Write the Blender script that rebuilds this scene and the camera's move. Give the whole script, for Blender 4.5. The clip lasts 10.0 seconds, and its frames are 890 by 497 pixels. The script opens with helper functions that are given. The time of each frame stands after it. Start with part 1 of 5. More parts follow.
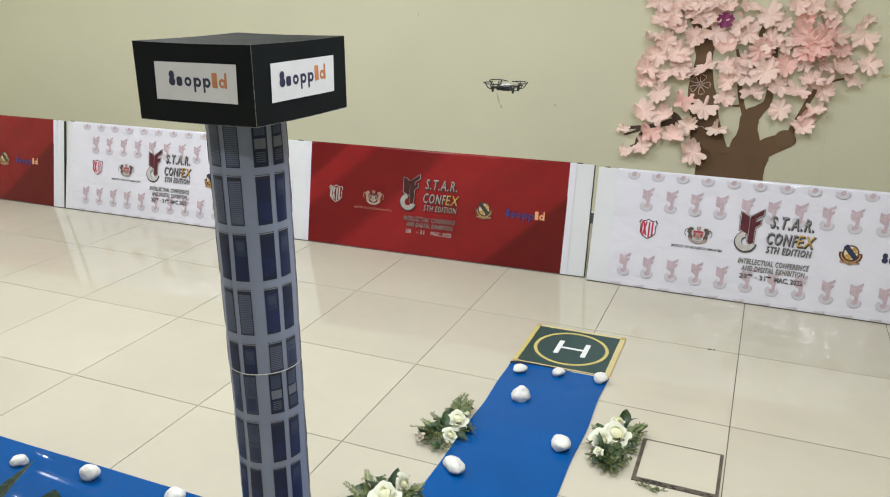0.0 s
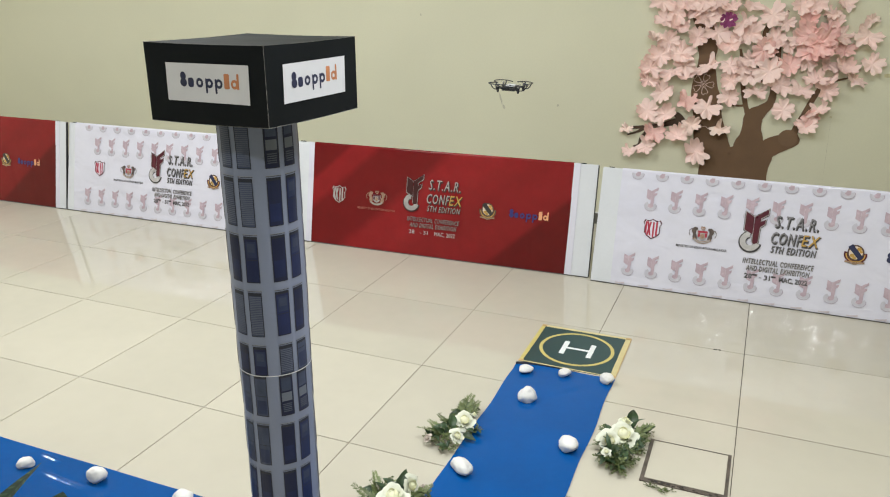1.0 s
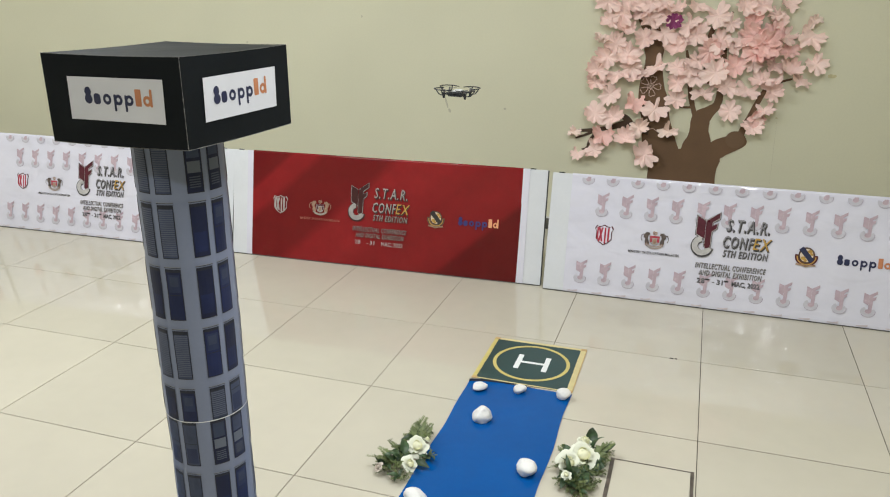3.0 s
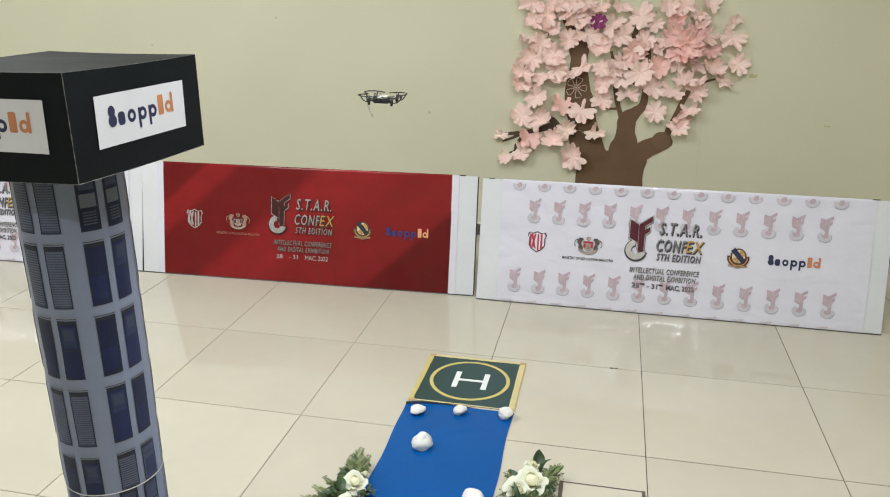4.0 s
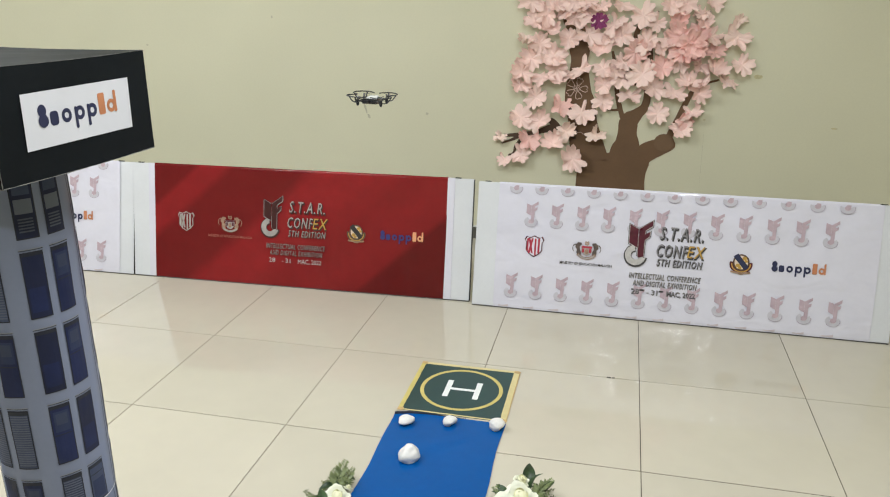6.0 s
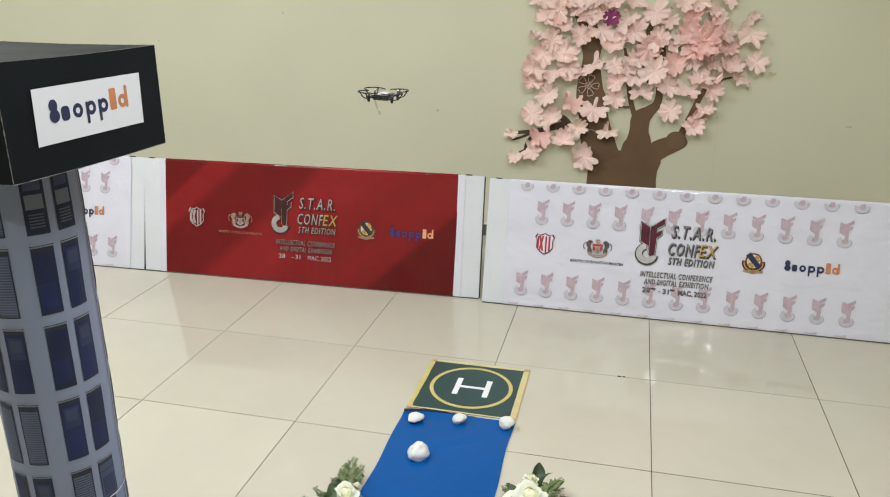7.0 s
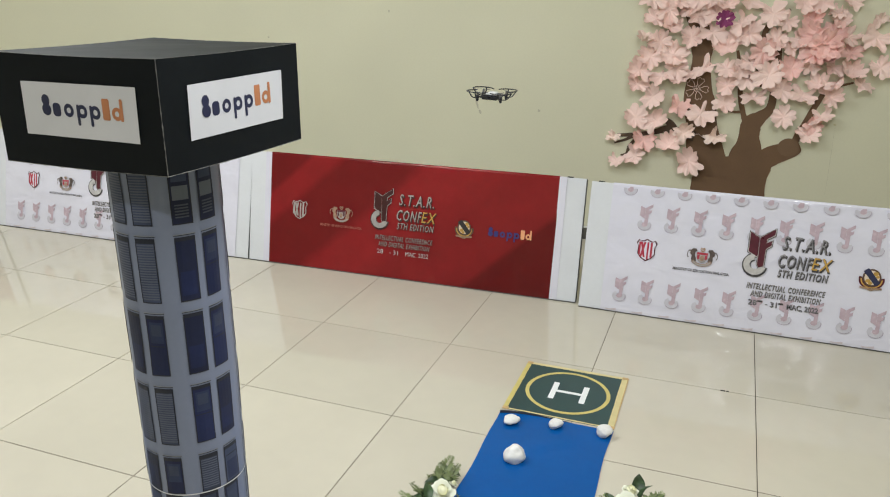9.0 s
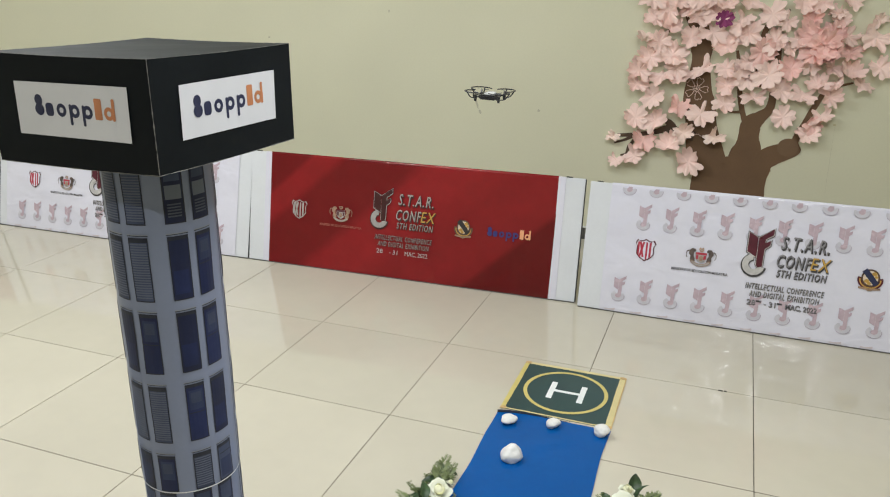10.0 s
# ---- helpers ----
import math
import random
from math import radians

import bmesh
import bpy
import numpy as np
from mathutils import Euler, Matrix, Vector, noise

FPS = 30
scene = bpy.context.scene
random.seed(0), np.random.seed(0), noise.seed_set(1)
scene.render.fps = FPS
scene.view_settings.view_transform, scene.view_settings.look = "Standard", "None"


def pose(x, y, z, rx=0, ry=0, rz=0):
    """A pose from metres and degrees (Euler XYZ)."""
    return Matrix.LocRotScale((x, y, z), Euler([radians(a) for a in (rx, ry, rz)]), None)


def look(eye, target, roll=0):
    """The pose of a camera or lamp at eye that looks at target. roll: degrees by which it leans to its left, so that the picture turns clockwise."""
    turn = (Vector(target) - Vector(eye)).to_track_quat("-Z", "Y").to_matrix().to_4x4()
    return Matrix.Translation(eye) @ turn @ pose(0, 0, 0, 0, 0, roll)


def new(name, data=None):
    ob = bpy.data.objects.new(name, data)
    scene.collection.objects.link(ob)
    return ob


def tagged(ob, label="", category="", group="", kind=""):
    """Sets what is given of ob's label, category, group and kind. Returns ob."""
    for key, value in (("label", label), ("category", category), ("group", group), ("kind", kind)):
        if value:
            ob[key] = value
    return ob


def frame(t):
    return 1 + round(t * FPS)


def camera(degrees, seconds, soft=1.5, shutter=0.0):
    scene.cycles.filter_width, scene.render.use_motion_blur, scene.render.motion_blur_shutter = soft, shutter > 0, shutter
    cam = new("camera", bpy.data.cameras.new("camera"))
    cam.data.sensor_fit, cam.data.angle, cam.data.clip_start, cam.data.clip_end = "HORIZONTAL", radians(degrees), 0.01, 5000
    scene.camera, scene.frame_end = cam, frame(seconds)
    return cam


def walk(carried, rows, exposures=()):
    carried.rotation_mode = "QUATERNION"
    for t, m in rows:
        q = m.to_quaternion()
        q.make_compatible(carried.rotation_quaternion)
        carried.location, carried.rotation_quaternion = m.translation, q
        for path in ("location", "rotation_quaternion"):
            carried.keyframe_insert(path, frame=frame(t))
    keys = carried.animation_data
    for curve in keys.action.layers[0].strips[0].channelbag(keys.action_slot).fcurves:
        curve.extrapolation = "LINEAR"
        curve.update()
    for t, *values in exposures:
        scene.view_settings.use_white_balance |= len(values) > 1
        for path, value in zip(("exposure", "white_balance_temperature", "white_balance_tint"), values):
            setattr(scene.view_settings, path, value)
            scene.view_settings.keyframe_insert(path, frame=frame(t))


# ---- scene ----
cam = camera(60.0, 10.0, soft=1.1)
PATH = [
    (0, (1.178, -3.136, 1.46), (0.453, -1.389, 0.807), 0.1),
    (0.5, (1.166, -3.141, 1.46), (0.444, -1.393, 0.809), 0.1),
    (1, (1.152, -3.141, 1.46), (0.43, -1.394, 0.808), 0.0),
    (1.5, (1.139, -3.134, 1.457), (0.424, -1.384, 0.805), 0.1),
    (2, (1.143, -3.127, 1.456), (0.444, -1.37, 0.804), 0.1),
    (2.5, (1.142, -3.088, 1.462), (0.479, -1.318, 0.809), 0.1),
    (3, (1.099, -3.003, 1.464), (0.503, -1.209, 0.812), 0.0),
    (3.2, (1.061, -2.947, 1.467), (0.53, -1.134, 0.812), 0.2),
    (4.3, (1.012, -2.829, 1.465), (0.622, -0.979, 0.812), -0.0),
    (4.5, (1.022, -2.809, 1.465), (0.634, -0.959, 0.811), -0.0),
    (5, (1.039, -2.776, 1.457), (0.651, -0.925, 0.805), 0.0),
    (5.5, (1.053, -2.766, 1.455), (0.648, -0.919, 0.803), 0.1),
    (5.7, (1.058, -2.76, 1.453), (0.646, -0.914, 0.803), 0.1),
    (6.8, (1.058, -2.737, 1.447), (0.618, -0.899, 0.792), 0.2),
    (7, (1.051, -2.741, 1.448), (0.607, -0.905, 0.79), 0.2),
    (7.2, (1.04, -2.744, 1.448), (0.575, -0.914, 0.79), 0.3),
    (7.5, (1.022, -2.752, 1.452), (0.481, -0.944, 0.789), 0.3),
    (8, (0.998, -2.753, 1.453), (0.4, -0.963, 0.791), 0.4),
    (8.5, (0.986, -2.753, 1.453), (0.349, -0.977, 0.791), 0.4),
    (9, (0.985, -2.751, 1.45), (0.334, -0.979, 0.788), 0.4),
    (9.5, (0.992, -2.751, 1.451), (0.335, -0.982, 0.789), 0.4),
    (10, (1.002, -2.75, 1.451), (0.345, -0.981, 0.789), 0.4),
]
walk(cam, [(t, look(eye, target, roll)) for t, eye, target, roll in PATH],
     exposures=[(0, 0.02), (2.0, 0.03), (3.0, -0.05), (4.5, 0.06), (5.5, 0.03), (7.0, 0.01), (7.5, -0.05), (8.0, -0.06), (9.0, -0.10), (10, -0.10)])

# ---------------------------------------------------------------- light
world = bpy.data.worlds.new("room_air")
scene.world = world
world.use_nodes = True
world.node_tree.nodes["Background"].inputs[0].default_value = (0.9, 0.92, 1.0, 1)
world.node_tree.nodes["Background"].inputs[1].default_value = 0.05

CEILING = 2.9
LIGHTS = [(-1.37, -0.9, 58), (1.35, -1.65, 36), (1.35, -0.95, 19), (-1.37, -3.8, 15), (1.35, -3.8, 18), (-4.1, -0.9, 44), (-4.1, -3.8, 14)]
for lx, ly, watts in LIGHTS:
    data = bpy.data.lights.new("ceiling_tube_light", "AREA")
    data.shape, data.size, data.size_y, data.energy, data.color = "RECTANGLE", 1.2, 0.07, watts, (0.95, 1.0, 1.025)
    lamp = new("ceiling_tube_light", data)
    lamp.matrix_world = look((lx, ly, CEILING - 0.075), (lx, ly, 0))


# ---------------------------------------------------------------- materials
def material(name, colour, rough=0.5, metal=0.0, vary=0.12, coarse=3.0, fine=60.0, bump=0.15, depth=0.001, each=0.0,
             spec=0.5, stretch=(1, 1, 1), rough_vary=0.08):
    """A surface with variation at two scales, at real-world size."""
    m = bpy.data.materials.new(name)
    m.use_nodes = True
    nodes, link = m.node_tree.nodes, m.node_tree.links.new
    b = nodes["Principled BSDF"]
    b.inputs["Roughness"].default_value, b.inputs["Metallic"].default_value = rough, metal
    b.inputs["Specular IOR Level"].default_value = spec
    place = nodes.new("ShaderNodeNewGeometry")
    scaled = nodes.new("ShaderNodeVectorMath")
    scaled.operation = "MULTIPLY"
    scaled.inputs[1].default_value = stretch
    link(place.outputs["Position"], scaled.inputs[0])
    big, small = nodes.new("ShaderNodeTexNoise"), nodes.new("ShaderNodeTexNoise")
    big.inputs["Scale"].default_value, small.inputs["Scale"].default_value = coarse, fine
    big.inputs["Detail"].default_value, small.inputs["Detail"].default_value = 3.0, 2.0
    link(scaled.outputs[0], big.inputs["Vector"])
    link(scaled.outputs[0], small.inputs["Vector"])
    mixed = nodes.new("ShaderNodeMath")
    mixed.operation = "MULTIPLY_ADD"
    mixed.inputs[1].default_value = 0.35
    link(small.outputs[0], mixed.inputs[0])
    link(big.outputs[0], mixed.inputs[2])
    value = nodes.new("ShaderNodeMapRange")
    value.inputs[1].default_value, value.inputs[2].default_value = 0.35, 1.0
    value.inputs[3].default_value, value.inputs[4].default_value = 1 - vary, 1 + vary
    link(mixed.outputs[0], value.inputs[0])
    shade = value.outputs[0]
    if each:
        own = nodes.new("ShaderNodeObjectInfo")
        own_range = nodes.new("ShaderNodeMapRange")
        own_range.inputs[3].default_value, own_range.inputs[4].default_value = 1 - each, 1 + each
        link(own.outputs["Random"], own_range.inputs[0])
        both = nodes.new("ShaderNodeMath")
        both.operation = "MULTIPLY"
        link(shade, both.inputs[0])
        link(own_range.outputs[0], both.inputs[1])
        shade = both.outputs[0]
    tint = nodes.new("ShaderNodeVectorMath")
    tint.operation = "SCALE"
    tint.inputs[0].default_value = colour[:3]
    link(shade, tint.inputs["Scale"])
    link(tint.outputs[0], b.inputs["Base Color"])
    if rough_vary:
        r = nodes.new("ShaderNodeMapRange")
        r.inputs[3].default_value, r.inputs[4].default_value = max(0.02, rough - rough_vary), rough + rough_vary
        link(big.outputs[0], r.inputs[0])
        link(r.outputs[0], b.inputs["Roughness"])
    if bump:
        bp = nodes.new("ShaderNodeBump")
        bp.inputs["Strength"].default_value, bp.inputs["Distance"].default_value = bump, depth
        link(mixed.outputs[0], bp.inputs["Height"])
        link(bp.outputs[0], b.inputs["Normal"])
    return m


def creased(m, scale, strength, depth, stretch, sharp=False):
    """Adds broad soft wrinkles to a sheet's relief."""
    nodes, link = m.node_tree.nodes, m.node_tree.links.new
    b = nodes["Principled BSDF"]
    place = nodes.new("ShaderNodeNewGeometry")
    scaled = nodes.new("ShaderNodeVectorMath")
    scaled.operation = "MULTIPLY"
    scaled.inputs[1].default_value = stretch
    n = nodes.new("ShaderNodeTexNoise")
    n.inputs["Scale"].default_value, n.inputs["Detail"].default_value, n.inputs["Distortion"].default_value = scale, 1.5, 0.8
    if sharp:
        n.noise_type = "RIDGED_MULTIFRACTAL"
    bp = nodes.new("ShaderNodeBump")
    bp.inputs["Strength"].default_value, bp.inputs["Distance"].default_value = strength, depth
    link(place.outputs["Position"], scaled.inputs[0])
    link(scaled.outputs[0], n.inputs["Vector"])
    link(n.outputs[0], bp.inputs["Height"])
    old = b.inputs["Normal"].links
    if old:
        link(old[0].from_socket, bp.inputs["Normal"])
    link(bp.outputs[0], b.inputs["Normal"])
    return m


WALL_PAINT = material("pale_green_wall_paint", (0.734, 0.710, 0.5445), 0.45, vary=0.05, coarse=1.3, fine=90, bump=0.12, depth=0.0015)
CEILING_PAINT = material("white_ceiling_paint", (0.7293, 0.72, 0.6825), 0.8, vary=0.04)
SKIRTING = material("dark_grey_skirting_tile", (0.11, 0.105, 0.095), 0.3, vary=0.2)
PALE_GROUT = material("pale_grout", (0.2805, 0.2478, 0.1917), 0.8, vary=0.2, fine=40)
BROWN_GROUT = material("dark_brown_grout", (0.105, 0.085, 0.062), 0.8, vary=0.25, fine=40)
DARK_GROUT = material("dirty_grout", (0.065, 0.05, 0.038), 0.85, vary=0.3, fine=40)
GROUT = material("brown_grout", (0.15, 0.12, 0.085), 0.8, vary=0.25, fine=40)
TILE = material("polished_cream_porcelain", (0.562, 0.519, 0.428), 0.045, vary=0.05, coarse=2.2, fine=14, bump=0.02, depth=0.0006, each=0.035, rough_vary=0.015)
LAMP_BODY = material("white_lamp_sheet", (0.8, 0.8, 0.78), 0.4, vary=0.03)
FOAM = material("white_foam_board", (0.672, 0.683, 0.722), 0.42, vary=0.05, coarse=5, fine=70, bump=0.2, depth=0.002)
VINYL = creased(creased(material("white_vinyl_print", (0.7013, 0.6872, 0.7854), 0.085, vary=0.04, coarse=6, bump=0.05, depth=0.001, rough_vary=0.03, spec=0.7), 4.2, 1.0, 0.009, (1.0, 1.0, 1.8)), 3.2, 1.0, 0.006, (1.5, 1.0, 1.0), True)
FOAM_EDGE = material("dark_foam_edge", (0.10, 0.095, 0.09), 0.8, vary=0.4, coarse=20)
BLACK_TAPE = material("black_tape", (0.02, 0.02, 0.02), 0.4)
BLACK_CARD = material("matt_black_card", (0.0085, 0.0105, 0.0130), 0.5, spec=0.10, vary=0.25, coarse=9, fine=120, bump=0.25, depth=0.0006)
CARD_EDGE = material("worn_card_edge", (0.17, 0.165, 0.16), 0.8, vary=0.5, coarse=60, fine=300)
PAPER = material("white_printer_paper", (0.6919, 0.6919, 0.748), 0.6, vary=0.04, coarse=14, bump=0.2, depth=0.0015)
TOWER_PAPER = material("blue_grey_printed_paper", (0.214, 0.246, 0.362), 0.42, vary=0.07, coarse=10, fine=150, bump=0.15, depth=0.0015)
PANE = material("printed_navy_pane", (0.012, 0.017, 0.055), 0.38, spec=0.3, vary=0.22, coarse=14, fine=120, bump=0, each=0.2)
PANE_BLUE = material("printed_blue_pane", (0.013, 0.021, 0.080), 0.38, spec=0.3, vary=0.22, coarse=14, fine=120, bump=0, each=0.2)
PANE_GREY = material("printed_grey_blind", (0.046, 0.060, 0.112), 0.42, spec=0.3, vary=0.3, coarse=24, bump=0, each=0.2)
PANE_EDGE = material("printed_dark_frame", (0.024, 0.027, 0.042), 0.42, spec=0.3, vary=0.2, bump=0)
SLAT = material("printed_blind_slat", (0.110, 0.124, 0.182), 0.42, spec=0.3, vary=0.2, bump=0)
PANE_SHEEN = material("printed_pane_sheen", (0.026, 0.037, 0.096), 0.38, spec=0.3, vary=0.25, coarse=20, bump=0)
PANE_GLOW = material("printed_pane_glow", (0.042, 0.054, 0.105), 0.38, spec=0.3, vary=0.25, coarse=20, bump=0)
BAR_SLAT = material("printed_dull_slat", (0.080, 0.092, 0.130), 0.42, spec=0.3, vary=0.2, bump=0)
PANE_PALE = material("printed_pale_pane", (0.125, 0.145, 0.195), 0.42, vary=0.1, bump=0)
LINTEL = material("printed_pale_lintel", (0.25, 0.265, 0.31), 0.42, vary=0.1, bump=0)
SEAM = material("white_paper_edge", (0.72, 0.73, 0.76), 0.6, vary=0.1)
NAVY_INK = material("navy_ink", (0.022, 0.026, 0.075), 0.45, vary=0.15, coarse=40, bump=0)
ORANGE_INK = material("orange_ink", (0.53, 0.21, 0.10), 0.45, vary=0.15, coarse=40, bump=0)
ROYAL_INK = material("royal_blue_ink", (0.035, 0.036, 0.17), 0.3, vary=0.1, bump=0)
APRICOT_INK = material("apricot_ink", (0.80, 0.38, 0.20), 0.3, vary=0.1, bump=0)
SILVER_INK = material("silver_ink", (0.36, 0.335, 0.325), 0.3, vary=0.25, coarse=30, bump=0)
LIGHT_INK = material("light_silver_ink", (0.50, 0.48, 0.475), 0.3, vary=0.2, coarse=30, bump=0)
EDGE_INK = material("dark_grey_ink", (0.055, 0.05, 0.055), 0.3, vary=0.3, coarse=60, bump=0)
GREY_INK = material("grey_ink", (0.23, 0.22, 0.235), 0.3, vary=0.35, coarse=30, bump=0)
BLACK_INK = material("black_ink", (0.03, 0.025, 0.028), 0.3, vary=0.2, bump=0)
SHADOW_INK = material("dark_red_ink", (0.045, 0.010, 0.012), 0.3, vary=0.2, bump=0)
PAGE_INK = material("oxblood_ink", (0.048, 0.009, 0.011), 0.3, vary=0.2, coarse=30, bump=0)
GOLD_INK = material("gold_ink", (0.50, 0.30, 0.07), 0.3, vary=0.35, coarse=40, bump=0)
MAROON_INK = material("maroon_ink", (0.085, 0.011, 0.024), 0.3, vary=0.25, coarse=30, bump=0)
CRIMSON_INK = material("crimson_ink", (0.42, 0.035, 0.065), 0.3, vary=0.1, bump=0)
PINK_INK = material("pale_pink_ink", (0.5049, 0.3927, 0.4488), 0.25, vary=0.12, coarse=30, bump=0)
MIST_INK = material("pale_grey_ink", (0.561, 0.5423, 0.6078), 0.25, vary=0.06, coarse=30, bump=0)
FAINT_INK = material("faint_mauve_ink", (0.5984, 0.5236, 0.5657), 0.25, vary=0.1, coarse=30, bump=0)
RING_INK = material("mauve_grey_ink", (0.42, 0.37, 0.45), 0.25, vary=0.2, coarse=40, bump=0)
CREAM_INK = material("cream_ink", (0.74, 0.62, 0.50), 0.3, vary=0.15, coarse=50, bump=0)
TAN_INK = material("tan_ink", (0.34, 0.22, 0.15), 0.3, vary=0.4, coarse=60, bump=0)
BROWN_INK = material("dark_brown_ink", (0.10, 0.055, 0.04), 0.3, vary=0.5, coarse=80, bump=0)
BEAST_INK = material("dark_taupe_ink", (0.105, 0.078, 0.072), 0.3, vary=0.5, coarse=90, bump=0)
BADGE_INK = material("pale_tan_ink", (0.33, 0.20, 0.14), 0.3, vary=0.5, coarse=90, bump=0)
DIM_INK = material("faded_tan_ink", (0.36, 0.12, 0.09), 0.3, vary=0.3, bump=0)
BLUE_CROSS = creased(material("rippled_blue_plastic_sheet", (0.000935, 0.0748, 0.2898), 0.16, spec=0.4, vary=0.12, coarse=4, fine=40, bump=0.04, depth=0.001, rough_vary=0.05), 4.0, 0.3, 0.004, (0.8, 3.0, 1))
BLUE_SHEET = creased(material("glossy_blue_plastic_sheet", (0.000935, 0.08041, 0.3132), 0.2, spec=0.2, vary=0.12, coarse=4, fine=40, bump=0.08, depth=0.001), 7.0, 0.5, 0.006, (1, 1, 1))
PAD_GREEN = material("dark_green_printed_mat", (0.02525, 0.06171, 0.06171), 0.45, vary=0.14, coarse=12, bump=0.1)
PAD_YELLOW = material("yellow_print", (0.5984, 0.4956, 0.1683), 0.5, vary=0.15, coarse=14, bump=0.05)
MASKING = material("tan_masking_tape", (0.55, 0.37, 0.17), 0.6, vary=0.2, coarse=30)
PAD_CREAM = material("pale_yellow_print", (0.6545, 0.561, 0.2805), 0.5, vary=0.12, coarse=14, bump=0.05)
HEM_SHADE = material("dark_blue_hem_shade", (0.004, 0.010, 0.03), 0.4, vary=0.2)
PAD_WHITE = material("white_print", (0.8228, 0.8415, 0.8415), 0.5, vary=0.05)
PEBBLE = material("white_quartz_pebble", (0.7854, 0.7667, 0.7433), 0.5, vary=0.13, coarse=24, fine=160, bump=0.4, depth=0.002, each=0.05)
HATCH_METAL = material("dirty_metal_frame", (0.15, 0.125, 0.105), 0.5, 0.4, vary=0.5, coarse=30, fine=200, bump=0.5, depth=0.002)
DIRT = material("dark_floor_dirt", (0.06, 0.05, 0.04), 0.9, vary=0.5, coarse=50)
BARK_PAPER = material("brown_craft_paper", (0.1664, 0.0935, 0.04956), 0.75, vary=0.13, coarse=7, fine=120, bump=0.2, depth=0.001)
BARK_KNOT = material("pale_brown_craft_paper", (0.187, 0.1103, 0.06171), 0.75, vary=0.13, coarse=9, fine=120, bump=0.2, depth=0.001)
BARK_SHADED = material("shaded_brown_craft_paper", (0.0935, 0.05797, 0.0374), 0.75, vary=0.2, coarse=9, fine=120, bump=0.2)
BLOSSOM = material("pink_tissue_paper", (1.0, 0.76, 0.70), 0.7, vary=0.04, coarse=12, fine=120, bump=0.3, depth=0.001, each=0.035)
BLOSSOM_PALE = material("pale_pink_paper", (0.96, 0.77, 0.69), 0.8, vary=0.08, coarse=12, fine=120, bump=0.3, depth=0.001, each=0.06)
# deeper pink for the rosette, and for shade painted on single blossoms
BLOSSOM_DEEP = material("deep_pink_shaded_tissue_paper", (0.99, 0.65, 0.60), 0.8, vary=0.10, coarse=14, fine=120, bump=0.3, each=0.07)
BLOSSOM_PURPLE = material("purple_paper", (0.30, 0.055, 0.18), 0.8, vary=0.15)
OUTLINE_PINK = material("pale_pink_outline_paper", (0.80, 0.60, 0.53), 0.7)
ROSE = material("cream_white_silk_petal", (0.81, 0.815, 0.68), 0.65, vary=0.05, coarse=30, fine=200, bump=0.2, depth=0.0008)
ROSE_HEART = material("pale_green_silk_petal", (0.86, 0.845, 0.60), 0.65, vary=0.06, coarse=30, fine=200, bump=0.2, depth=0.0008)
ROSE_PINK = material("dusty_pink_silk_petal", (0.58, 0.50, 0.43), 0.65, vary=0.12, coarse=40)
PLANT_GREEN = material("dark_green_broad_leaf", (0.014, 0.030, 0.015), 0.5, spec=0.25, vary=0.5, coarse=50, fine=200)
LEAF_VEIN = material("light_green_leaf_vein", (0.034, 0.062, 0.030), 0.5, spec=0.25, vary=0.3, coarse=60)
LEAF = material("dark_green_silk_leaf", (0.030, 0.060, 0.022), 0.45, vary=0.6, coarse=70, fine=260, bump=0.3, each=0.25)
FERN = material("grey_green_plastic_fern", (0.15, 0.185, 0.07), 0.5, vary=0.45, coarse=50, fine=200, bump=0.2, each=0.25)
DRONE_BLACK = material("matt_black_plastic", (0.017, 0.018, 0.022), 0.42, vary=0.2, coarse=40)
DRONE_WHITE = material("white_gloss_plastic", (0.80, 0.81, 0.82), 0.25, vary=0.03, bump=0)
DRONE_GREY = material("grey_motor_metal", (0.22, 0.22, 0.22), 0.35, 0.8)
LENS = material("dark_lens_glass", (0.01, 0.01, 0.015), 0.05, vary=0.1, bump=0)
SCUFF = material("grey_scuff", (0.561, 0.533, 0.4067), 0.6, vary=0.2, coarse=30)
YELLOW_SPOT = material("yellowed_glue_spot", (0.6171, 0.561, 0.3366), 0.6, vary=0.2, coarse=30)


